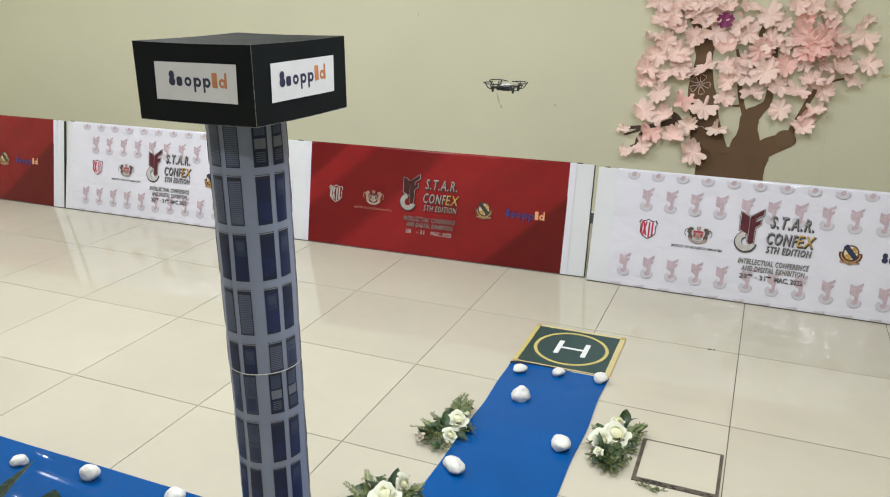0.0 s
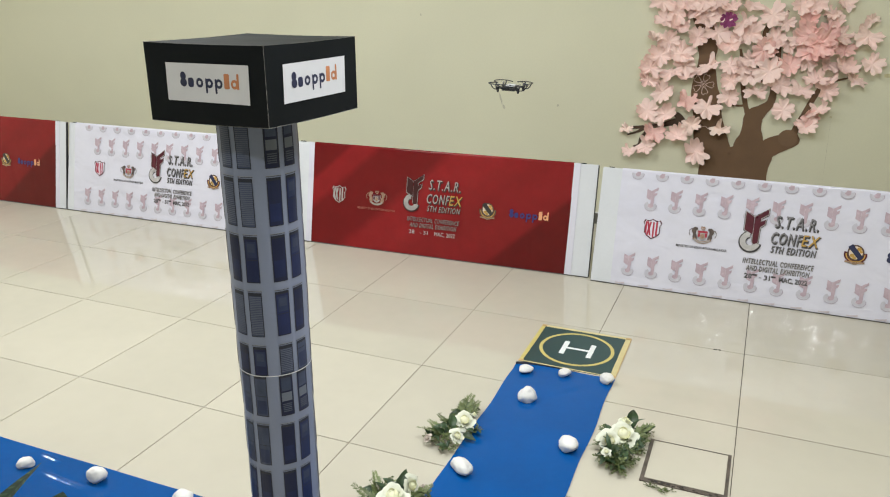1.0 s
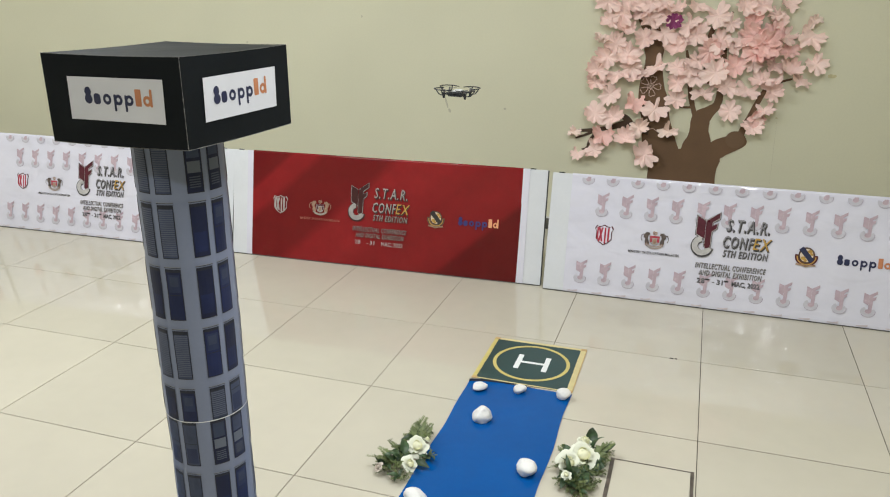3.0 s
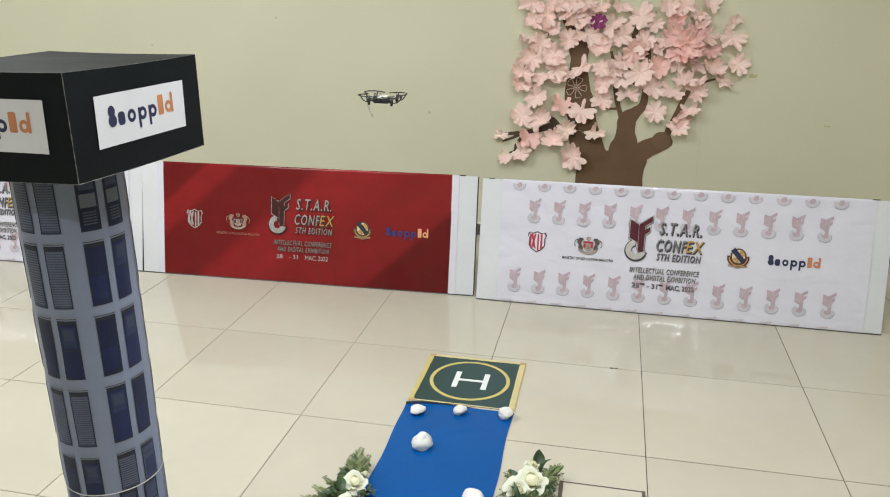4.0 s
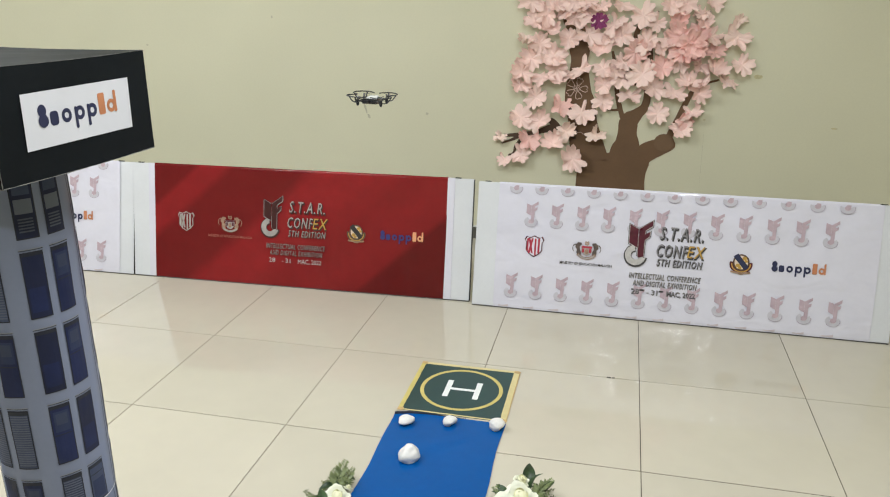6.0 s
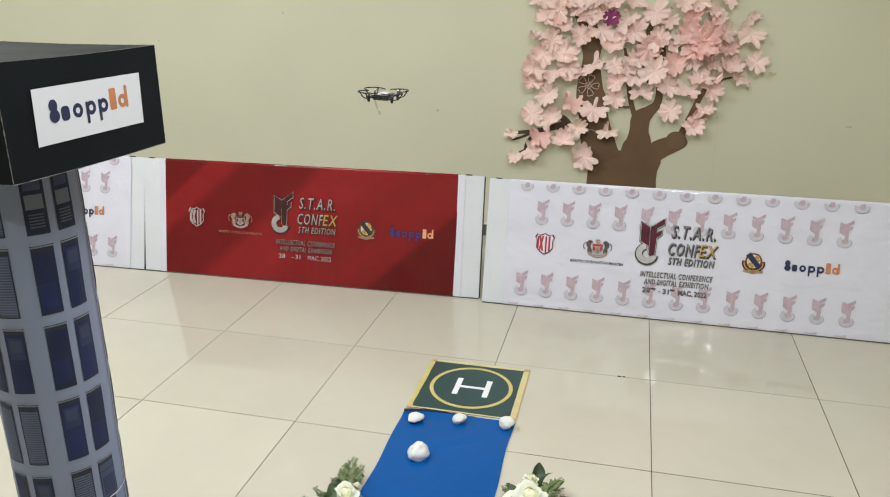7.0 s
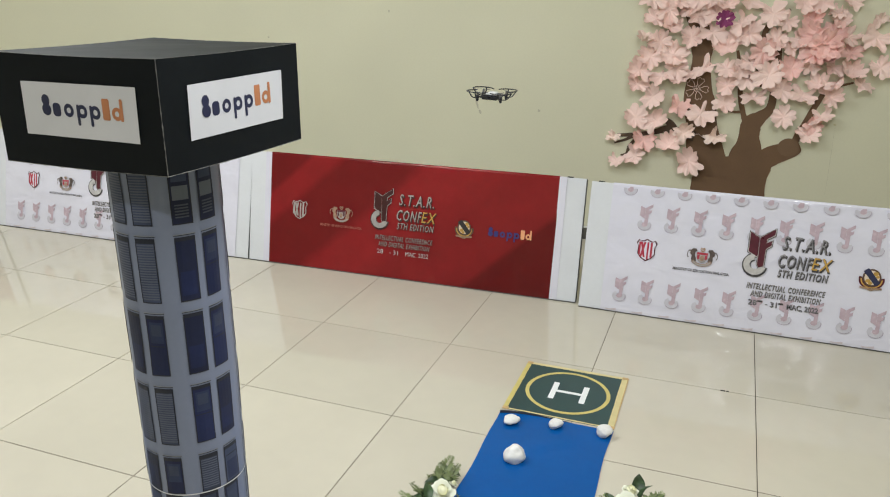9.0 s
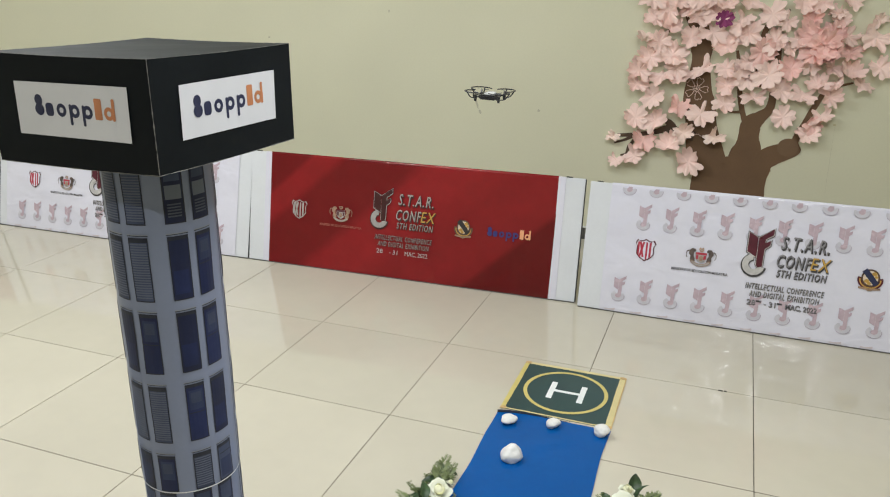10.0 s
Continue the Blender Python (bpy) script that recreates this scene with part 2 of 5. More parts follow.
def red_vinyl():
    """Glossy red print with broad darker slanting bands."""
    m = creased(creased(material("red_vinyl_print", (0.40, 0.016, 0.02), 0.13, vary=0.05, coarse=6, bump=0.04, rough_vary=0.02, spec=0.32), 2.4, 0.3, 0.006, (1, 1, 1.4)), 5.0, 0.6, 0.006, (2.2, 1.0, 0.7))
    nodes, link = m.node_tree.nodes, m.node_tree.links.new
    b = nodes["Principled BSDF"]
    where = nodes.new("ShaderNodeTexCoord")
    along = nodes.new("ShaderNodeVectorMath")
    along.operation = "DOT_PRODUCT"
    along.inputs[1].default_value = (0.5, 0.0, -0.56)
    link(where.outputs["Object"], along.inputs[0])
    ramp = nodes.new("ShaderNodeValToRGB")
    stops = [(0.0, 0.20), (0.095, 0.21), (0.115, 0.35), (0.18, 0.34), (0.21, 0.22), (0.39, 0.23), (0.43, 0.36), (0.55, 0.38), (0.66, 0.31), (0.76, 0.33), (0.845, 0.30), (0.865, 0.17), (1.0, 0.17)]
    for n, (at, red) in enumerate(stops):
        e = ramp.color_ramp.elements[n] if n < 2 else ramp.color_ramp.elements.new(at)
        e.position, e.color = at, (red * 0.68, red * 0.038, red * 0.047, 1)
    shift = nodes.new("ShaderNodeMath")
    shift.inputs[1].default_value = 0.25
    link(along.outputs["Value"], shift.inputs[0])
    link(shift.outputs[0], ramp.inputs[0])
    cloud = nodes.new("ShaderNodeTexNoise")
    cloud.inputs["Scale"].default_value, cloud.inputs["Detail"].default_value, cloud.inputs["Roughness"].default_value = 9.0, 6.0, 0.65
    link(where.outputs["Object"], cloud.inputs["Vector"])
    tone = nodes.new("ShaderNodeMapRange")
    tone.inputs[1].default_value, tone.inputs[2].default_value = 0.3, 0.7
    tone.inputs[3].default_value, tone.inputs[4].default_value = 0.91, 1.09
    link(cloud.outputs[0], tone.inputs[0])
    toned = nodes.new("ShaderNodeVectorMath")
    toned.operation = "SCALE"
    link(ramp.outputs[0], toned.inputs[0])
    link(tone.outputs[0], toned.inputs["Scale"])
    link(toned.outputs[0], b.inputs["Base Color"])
    return m


RED_VINYL = red_vinyl()


# ---------------------------------------------------------------- helpers for building
def part(name, bm, mats, parent, label="", smooth=False):
    """Links a bmesh as one mesh object under a thing or a part."""
    me = bpy.data.meshes.new(name)
    bmesh.ops.recalc_face_normals(bm, faces=bm.faces) if len(bm.faces) else None
    bm.to_mesh(me)
    bm.free()
    for m in mats if isinstance(mats, (list, tuple)) else [mats]:
        me.materials.append(m)
    if smooth:
        me.shade_smooth()
        me.set_sharp_from_angle(angle=radians(42))
    ob = new(name, me)
    ob.parent = parent
    return tagged(ob, label)


def shared(name, me, parent, m, label=""):
    """A piece that shares its mesh with its like."""
    ob = new(name, me)
    ob.parent = parent
    ob.matrix_local = m
    return tagged(ob, label)


def thing(name, label, category, at=None, group="", kind=""):
    ob = new(name)
    ob.empty_display_size = 0.1
    ob.matrix_world = at if at is not None else Matrix()
    return tagged(ob, label, category, group, kind)


def box(bm, lo, hi, bevel=0.0, index=0):
    made = bmesh.ops.create_cube(bm, size=1)["verts"]
    c, s = [(a + b) / 2 for a, b in zip(lo, hi)], [b - a for a, b in zip(lo, hi)]
    for v in made:
        v.co = Vector([v.co[i] * s[i] + c[i] for i in range(3)])
    faces = {f for v in made for f in v.link_faces}
    for f in faces:
        f.material_index = index
    if bevel:
        edges = {e for v in made for e in v.link_edges}
        bmesh.ops.bevel(bm, geom=list(edges), offset=bevel, segments=2, affect="EDGES", clamp_overlap=True)
    return bm


def polygon(bm, pts, y=0.0, index=0, thick=0.0):
    """A flat shape in the x-z plane, facing -y."""
    vs = [bm.verts.new((x, y, z)) for x, z in pts]
    f = bm.faces.new(vs)
    f.material_index = index
    if thick:
        back = [bm.verts.new((x, y + thick, z)) for x, z in pts]
        for i in range(len(vs)):
            j = (i + 1) % len(vs)
            bm.faces.new((vs[i], back[i], back[j], vs[j])).material_index = index
    return bm


def arc_band(bm, cx, cz, inner, outer, a0, a1, y=0.0, index=0, steps=20, squash=1.0):
    """A ring or part of one in the x-z plane."""
    rows = []
    for i in range(steps + 1):
        a = radians(a0 + (a1 - a0) * i / steps)
        rows.append([bm.verts.new((cx + r * math.cos(a), y, cz + squash * r * math.sin(a))) for r in (inner, outer)])
    for p, q in zip(rows, rows[1:]):
        bm.faces.new((p[0], p[1], q[1], q[0])).material_index = index
    return bm


def disc(bm, cx, cz, rx, rz, y=0.0, index=0, steps=16):
    return polygon(bm, [(cx + rx * math.cos(2 * math.pi * i / steps), cz + rz * math.sin(2 * math.pi * i / steps)) for i in range(steps)], y, index)


def pill(bm, x0, z0, x1, z1, r, y=0.0, index=0):
    """A rounded rectangle in the x-z plane."""
    pts = []
    for cx, cz, a in ((x1 - r, z1 - r, 0), (x0 + r, z1 - r, 90), (x0 + r, z0 + r, 180), (x1 - r, z0 + r, 270)):
        pts += [(cx + r * math.cos(radians(a + k * 22.5)), cz + r * math.sin(radians(a + k * 22.5))) for k in range(5)]
    return polygon(bm, pts, y, index)


def lettering(text, x0, x1, zc, height, y, shear=0.0, bold=0.0):
    """Words of the built-in font as a flat mesh in the x-z plane, fitted to a width and a capital height."""
    cu = bpy.data.curves.new("words", "FONT")
    cu.body, cu.shear, cu.offset, cu.resolution_u, cu.space_character = text, shear, bold, 2, 1.2 if shear else 1.0
    ob = bpy.data.objects.new("words", cu)
    scene.collection.objects.link(ob)
    bpy.context.view_layer.update()
    me = bpy.data.meshes.new_from_object(ob.evaluated_get(bpy.context.evaluated_depsgraph_get()))
    bm = bmesh.new()
    bm.from_mesh(me)
    bpy.data.objects.remove(ob)
    bpy.data.curves.remove(cu)
    bpy.data.meshes.remove(me)
    xs, zs = [v.co.x for v in bm.verts], [v.co.y for v in bm.verts]
    lo, hi, top = min(xs), max(xs), max(zs)
    for v in bm.verts:
        v.co = Vector((x0 + (v.co.x - lo) / (hi - lo) * (x1 - x0), y, zc - height / 2 + v.co.y / top * height))
    return bm


def islands(bm):
    """The separate shapes of a flat mesh, as lists of faces, from left to right."""
    left, out = set(bm.faces), []
    while left:
        group, queue = [], [left.pop()]
        while queue:
            f = queue.pop()
            group.append(f)
            for e in f.edges:
                for g in e.link_faces:
                    if g in left:
                        left.remove(g)
                        queue.append(g)
        out.append(group)
    return sorted(out, key=lambda g: min(v.co.x for f in g for v in f.verts))


def letters(parent, text, x0, x1, zc, height, y, shear, bold, ink, shade=None):
    """A line of print under a parent, each letter a mesh of its own with its drop shade."""
    layers = [lettering(text, x0, x1, zc, height, y - 0.0006, shear, bold)]
    if shade:
        k = 0.07 * height
        layers.append(lettering(text, x0 + k, x1 + 1.4 * k, zc - 1.2 * k, height * 1.04, y, shear, bold + 0.03))
    groups = [islands(b) for b in layers]
    for n, first in enumerate(groups[0]):
        bm = bmesh.new()
        for index, g in enumerate([first] + ([groups[1][n]] if shade and n < len(groups[1]) else [])):
            made = {}
            for f in g:
                for v in f.verts:
                    if v not in made:
                        made[v] = bm.verts.new(v.co)
                bm.faces.new([made[v] for v in f.verts]).material_index = index
        part("letter", bm, [ink, shade or ink], parent)
    for b in layers:
        b.free()


def spline(pts, steps=6):
    """Smooth points through rows of any width."""
    out = []
    for i in range(len(pts) - 1):
        p = [pts[max(i - 1, 0)], pts[i], pts[i + 1], pts[min(i + 2, len(pts) - 1)]]
        for k in range(steps):
            t = k / steps
            out.append([0.5 * (2 * b + (c - a) * t + (2 * a - 5 * b + 4 * c - d) * t * t + (3 * b - a - 3 * c + d) * t ** 3) for a, b, c, d in zip(*p)])
    return out + [list(pts[-1])]


def tube(bm, pts, radius, sides=8, index=0, taper=None):
    """A round bar along points."""
    rings, n = [], len(pts)
    pts = [Vector(p) for p in pts]
    for i, p in enumerate(pts):
        d = (pts[min(i + 1, n - 1)] - pts[max(i - 1, 0)]).normalized()
        side = d.cross((0, 0, 1)) if abs(d.z) < 0.95 else d.cross((1, 0, 0))
        side.normalize()
        up = side.cross(d)
        r = radius if taper is None else radius + (taper - radius) * i / (n - 1)
        rings.append([bm.verts.new(p + r * (math.cos(2 * math.pi * k / sides) * side + math.sin(2 * math.pi * k / sides) * up)) for k in range(sides)])
    for a, b in zip(rings, rings[1:]):
        for k in range(sides):
            bm.faces.new((a[k], a[(k + 1) % sides], b[(k + 1) % sides], b[k])).material_index = index
    for ring in (rings[0], rings[-1]):
        bm.faces.new(ring).material_index = index
    return bm


def lathe(bm, profile, cx=0.0, cy=0.0, sides=24, index=0):
    """A turned solid from (radius, height) pairs."""
    rings = [[bm.verts.new((cx + r * math.cos(2 * math.pi * k / sides), cy + r * math.sin(2 * math.pi * k / sides), z)) for k in range(sides)] for r, z in profile]
    for a, b in zip(rings, rings[1:]):
        for k in range(sides):
            bm.faces.new((a[k], a[(k + 1) % sides], b[(k + 1) % sides], b[k])).material_index = index
    bm.faces.new(rings[0]).material_index = index
    bm.faces.new(rings[-1]).material_index = index
    return bm


# ---------------------------------------------------------------- the room
WEST, EAST, SOUTH, NORTH = -6.0, 4.2, -6.0, 1.6


def wall(name, lo, hi, label):
    ob = part(name, box(bmesh.new(), lo, hi), WALL_PAINT, None)
    return tagged(ob, label, "wall", kind="structure")


wall_north = wall("wall_north", (WEST - 0.2, NORTH, -0.05), (EAST + 0.2, NORTH + 0.2, CEILING), "pale green painted wall with faint scuffs behind the banners")
wall("wall_south", (WEST - 0.2, SOUTH - 0.2, -0.05), (EAST + 0.2, SOUTH, CEILING), "plain pale green painted wall behind the viewer")
wall("wall_west", (WEST - 0.2, SOUTH, -0.05), (WEST, NORTH, CEILING), "plain pale green painted side wall")
wall("wall_east", (EAST, SOUTH, -0.05), (EAST + 0.2, NORTH, CEILING), "plain pale green painted side wall")
ceiling = part("ceiling", box(bmesh.new(), (WEST - 0.2, SOUTH - 0.2, CEILING), (EAST + 0.2, NORTH + 0.2, CEILING + 0.15)), CEILING_PAINT, None)
tagged(ceiling, "plain white ceiling with tube lights", "ceiling", kind="structure")
skirting = part("baseboard", box(bmesh.new(), (WEST, NORTH - 0.012, 0.0), (EAST, NORTH, 0.07), 0.002), SKIRTING, None)
tagged(skirting, "dark grey tile skirting along the wall", "baseboard", kind="structure")
rim = part("trim", box(bmesh.new(), (WEST, NORTH - 0.013, 0.0702), (EAST, NORTH, 0.078), 0.001), LAMP_BODY, None)
tagged(rim, "thin white joint on top of the skirting", "trim", kind="structure")


def scuff(name, x, z, w, h, lean, m):
    """A thin worn mark on the wall, uneven in outline."""
    rnd = random.Random(int(1000 * (x + 5) + 77 * z))
    pts = []
    for k in range(14):
        a = 2 * math.pi * k / 14
        r = rnd.uniform(0.7, 1.1)
        px, pz = w / 2 * r * math.cos(a), h / 2 * r * math.sin(a)
        pts.append((x + px + lean * pz, z + pz))
    part(name, polygon(bmesh.new(), pts, NORTH - 0.0006), m, wall_north)


for x, z, w, h, lean in ((-0.420, 0.760, 0.014, 0.085, -0.3), (-0.399, 0.708, 0.018, 0.03, -0.2), (-0.045, 0.736, 0.018, 0.018, 0), (-0.976, 1.264, 0.012, 0.016, 0), (1.499, 0.581, 0.0012, 0.42, -0.02), (-1.814, 1.092, 0.016, 0.014, 0)):
    scuff("scuff_mark", x, z, w, h, lean, SCUFF)
for x, z, w, h in ((1.736, 0.993, 0.05, 0.022), (1.492, 0.760, 0.016, 0.01), (2.141, 0.739, 0.035, 0.012)):
    scuff("glue_spot", x, z, w, h, 0, YELLOW_SPOT)


def ceiling_light(lx, ly):
    t = thing("ceiling_light", "white metal ceiling tube light fitting", "ceiling light", pose(lx, ly, CEILING), "ceiling lights")
    bm = bmesh.new()
    for lo, hi in (((-0.64, -0.18, -0.02), (0.64, 0.18, 0)), ((-0.64, -0.18, -0.09), (0.64, -0.165, -0.02)), ((-0.64, 0.165, -0.09), (0.64, 0.18, -0.02))):
        box(bm, lo, hi, 0.002)
    part("housing", bm, LAMP_BODY, t)
    return t


for lx, ly, _ in LIGHTS:
    ceiling_light(lx, ly)

# ---------------------------------------------------------------- banners leaning in a row
STAMP_ROWS = ((0.449, 0.259, 12), (0.112, 0.184, 13))


def crest_shield(parent, x, z, ink, ground, rim, y):
    bm = bmesh.new()
    def outline(k):
        return [(x + 0.92 * k * a, z + k * b) for a, b in ((-0.050, 0.030), (-0.040, 0.046), (-0.030, 0.040), (-0.016, 0.042), (0.0, 0.050), (0.016, 0.042), (0.030, 0.040), (0.040, 0.046), (0.050, 0.030), (0.041, 0.016), (0.042, -0.020), (0.026, -0.038), (0.0, -0.052), (-0.026, -0.038), (-0.042, -0.020), (-0.041, 0.016))]
    polygon(bm, outline(1.0), y, 2)
    polygon(bm, outline(0.89), y - 0.0003, 1)
    def bar(x0, x1, lean, low, n):
        polygon(bm, [(x + x0 - lean, z + low), (x + x1 - lean, z + low), (x + x1 + lean, z + 0.035), (x + x0 + lean, z + 0.035)], y - 0.0006 - 0.0001 * n, 0)
    bar(-0.0345, -0.0265, 0.0, -0.024, 0)
    bar(-0.0205, -0.0115, 0.0075, -0.034, 0)
    bar(-0.0205, -0.0115, -0.0075, -0.034, 1)
    bar(0.0015, 0.0095, 0.0, -0.042, 0)
    bar(0.0165, 0.0255, 0.0, -0.033, 0)
    return part("crest", bm, [ink, ground, rim], parent, "small striped shield crest")


def coat_of_arms(parent, x, z, mats, y):
    """A shield between two rampant shapes over a scroll, as plain forms."""
    beast, shield, pale, gilt, scroll = mats
    bm = bmesh.new()
    for s in (-1, 1):
        body = [(0.024, -0.020), (0.040, -0.024), (0.046, -0.012), (0.044, 0.002), (0.052, 0.012), (0.050, 0.026), (0.040, 0.036), (0.026, 0.034), (0.022, 0.026), (0.030, 0.020), (0.032, 0.006), (0.026, -0.006)]
        polygon(bm, [(x + s * a, z + b) for a, b in body], y, 0)
        arc_band(bm, x + s * 0.052, z + 0.008, 0.010, 0.0128, 90 - s * 150, 90 + s * 10, y - 0.0002, 0, 10, 1.5)
    polygon(bm, [(x - 0.024, z + 0.020), (x + 0.024, z + 0.020), (x + 0.024, z - 0.006), (x + 0.014, z - 0.020), (x, z - 0.026), (x - 0.014, z - 0.020), (x - 0.024, z - 0.006)], y - 0.0004, 2)
    polygon(bm, [(x - 0.023, z + 0.010), (x + 0.023, z + 0.010), (x + 0.023, z + 0.020), (x - 0.023, z + 0.020)], y - 0.0007, 1)
    for k in (-0.016, 0.016):
        polygon(bm, [(x + k - 0.005, z - 0.010), (x + k + 0.005, z - 0.010), (x + k + 0.005, z + 0.008), (x + k - 0.005, z + 0.008)], y - 0.0008, 1)
    disc(bm, x, z - 0.006, 0.009, 0.012, y - 0.0008, 4, 10)
    disc(bm, x, z - 0.006, 0.005, 0.007, y - 0.0011, 3, 8)
    arc_band(bm, x, z + 0.034, 0.006, 0.0105, 120, 420, y - 0.0004, 3, 14)
    disc(bm, x, z + 0.036, 0.0042, 0.0042, y - 0.0006, 3, 8)
    arc_band(bm, x, z + 0.018, 0.048, 0.060, 222, 318, y - 0.0010, 4, 14)
    arc_band(bm, x, z + 0.018, 0.0505, 0.0575, 226, 314, y - 0.0013, 2, 14)
    return part("heraldic_badge", bm, [beast, shield, pale, gilt, scroll], parent, "small coat of arms between two rampant beasts")


def book_logo(parent, x, z, w, h, mats, y):
    """A folded-page shape above a hooked ring; outline, page, ring and rim."""
    bm = bmesh.new()
    def P(pts):
        return [(x + a * w, z + b * h) for a, b in pts]
    rim, page, ring, edge, thin = mats
    arc_band(bm, x + 0.345 * w, z + 0.232 * h, 0.17 * w, 0.52 * w, 92, 352, y - 0.0001, 3, 24)
    arc_band(bm, x + 0.335 * w, z + 0.245 * h, 0.20 * w, 0.46 * w, 96, 346, y - 0.0004, 2, 24)
    for g, index, dy in ((0.05 * thin, 3, -0.0002), (0.024 * thin, 0, -0.0006), (0.0, 1, -0.0010)):
        polygon(bm, P([(0.02 - g, 0.90 + g * 0.5), (0.40, 0.80 + g * 0.5), (0.40, 0.40 - g * 0.5), (0.02 - g, 0.50 - g * 0.5)]), y + dy, index)
        polygon(bm, P([(0.425, 0.80 + g * 0.5), (1.0 + g, 1.0 + g * 0.5), (1.0 + g, 0.88 - g * 0.5), (0.70 + g, 0.78 - g * 0.4), (0.70 + g, 0.70 + g * 0.4), (0.92 + g, 0.76 + g * 0.4), (0.90 + g, 0.66 - g * 0.4), (0.70 + g, 0.58 - g * 0.4), (0.68 + g, 0.22), (0.50, 0.19 - g * 0.5), (0.425 - g, 0.24)]), y + dy - 0.0001, index)
    return part("event_logo", bm, [rim, page, ring, edge], parent, "folded-page shape over a hooked ring")


def round_emblem(parent, x, z, y, red):
    """A cream disc in a dark wreath, under a broad sash, over a small scroll."""
    bm = bmesh.new()
    arc_band(bm, x, z, 0.030, 0.048, 165, 375, y, 3, 24, 0.86)
    arc_band(bm, x, z, 0.036, 0.041, 175, 365, y - 0.0003, 4, 24, 0.86)
    disc(bm, x, z + 0.008, 0.035, 0.037, y - 0.0006, 0, 22)
    disc(bm, x, z + 0.008, 0.028, 0.030, y - 0.0009, 1, 22)
    for a, b, r in ((0.013, 0.026, 0.010), (0.021, 0.014, 0.007), (-0.013, -0.006, 0.010), (-0.004, -0.015, 0.008)):
        disc(bm, x + a, z + b, r, r * 0.85, y - 0.0012, 4, 10)
    polygon(bm, [(x - 0.034, z + 0.032), (x - 0.016, z + 0.047), (x + 0.033, z - 0.010), (x + 0.017, z - 0.026)], y - 0.0016, 2)
    for s in (-1, 1):
        polygon(bm, [(x + s * 0.010, z - 0.042), (x + s * 0.042, z - 0.038), (x + s * 0.040, z - 0.030), (x + s * 0.010, z - 0.034)], y - 0.0014, 5)
    disc(bm, x, z - 0.040, 0.013, 0.006, y - 0.0018, 5, 10)
    return part("emblem", bm, [BROWN_INK, CREAM_INK, BLACK_INK if red else NAVY_INK, MAROON_INK if not red else BROWN_INK, GOLD_INK, TAN_INK], parent, "round gold emblem with a dark sash")


def brand_mark(parent, x0, x1, z, first, second, y, tilt=0.0, turn=None):
    """The sponsor's mark as plain rounded blocks in its two colours, each a piece of its own."""
    u = (x1 - x0) / 7.2
    def block(*shapes, ink=first):
        bm = bmesh.new()
        for n, (kind, *v) in enumerate(shapes):
            if kind == "ring":
                arc_band(bm, x0 + v[0] * u, z + v[1] * u, 0.42 * v[2] * u, v[2] * u, 0, 360, y - 0.0002 * n, 0, 20, v[3] / v[2])
            elif kind == "disc":
                disc(bm, x0 + v[0] * u, z + v[1] * u, v[2] * u, v[3] * u, y - 0.0002 * n)
            else:
                pill(bm, x0 + v[0] * u, z + v[1] * u, x0 + v[2] * u, z + v[3] * u, v[4] * u, y - 0.0002 * n)
        if tilt:
            mid = Vector(((x0 + x1) / 2, y, z))
            bmesh.ops.rotate(bm, verts=bm.verts, cent=mid, matrix=Matrix.Rotation(tilt, 3, "Y"))
        ob = part("mark_block", bm, ink, parent)
        if turn is not None:
            ob.matrix_local = turn
    block(("disc", 0.40, 0.50, 0.36, 0.42), ("disc", 0.42, -0.16, 0.42, 0.44))
    block(("pill", 0.98, -0.60, 1.70, 0.36, 0.26))
    block(("ring", 2.42, -0.10, 0.44, 0.48))
    for k in (0, 1.16):
        block(("ring", 3.62 + k, -0.10, 0.44, 0.48), ("pill", 3.14 + k, -1.12, 3.38 + k, 0.38, 0.11))
    block(("pill", 5.42, -0.56, 6.06, 0.94, 0.12), ink=second)
    block(("ring", 6.66, -0.06, 0.43, 0.47), ("pill", 6.94, -0.56, 7.2, 1.0, 0.11), ink=second)


def page_shape(bm, w, h, cz, index, y):
    def P(pts):
        return [(a * w - w / 2, cz + b * h - h / 2) for a, b in pts]
    polygon(bm, P([(0.02, 0.90), (0.42, 0.83), (0.42, 0.42), (0.02, 0.52)]), y, index)
    polygon(bm, P([(0.43, 0.83), (1.0, 1.0), (1.0, 0.88), (0.72, 0.79), (0.72, 0.73), (0.94, 0.78), (0.92, 0.67), (0.72, 0.60), (0.70, 0.16), (0.40, 0.18), (0.43, 0.40)]), y - 0.0001, index)


def motif_mesh(bm):
    me = bpy.data.meshes.new("motif")
    bm.to_mesh(me)
    bm.free()
    for m in (PINK_INK, MIST_INK, RING_INK, FAINT_INK):
        me.materials.append(m)
    return me


def hooked_ring(bm, cx, cz, a0, a1):
    arc_band(bm, cx, cz, 0.013, 0.0300, a0, a1, 0.0, 1, 18, 0.80)
    arc_band(bm, cx + 0.0006, cz - 0.0004, 0.0285, 0.0312, max(a0, 215), min(a1, 375), -0.0003, 2, 14, 0.80)
    arc_band(bm, cx, cz, 0.0122, 0.0140, max(a0, 190), min(a1, 350), -0.0003, 3, 12, 0.80)


def stamp_mesh():
    """The pale repeated motif: a page shape over a ring."""
    bm = bmesh.new()
    hooked_ring(bm, -0.004, -0.037, 120, 395)
    page_shape(bm, 0.054, 0.116, 0.0, 0, -0.0005)
    disc(bm, -0.003, -0.036, 0.0125, 0.010, -0.0004, 0, 12)
    return motif_mesh(bm)


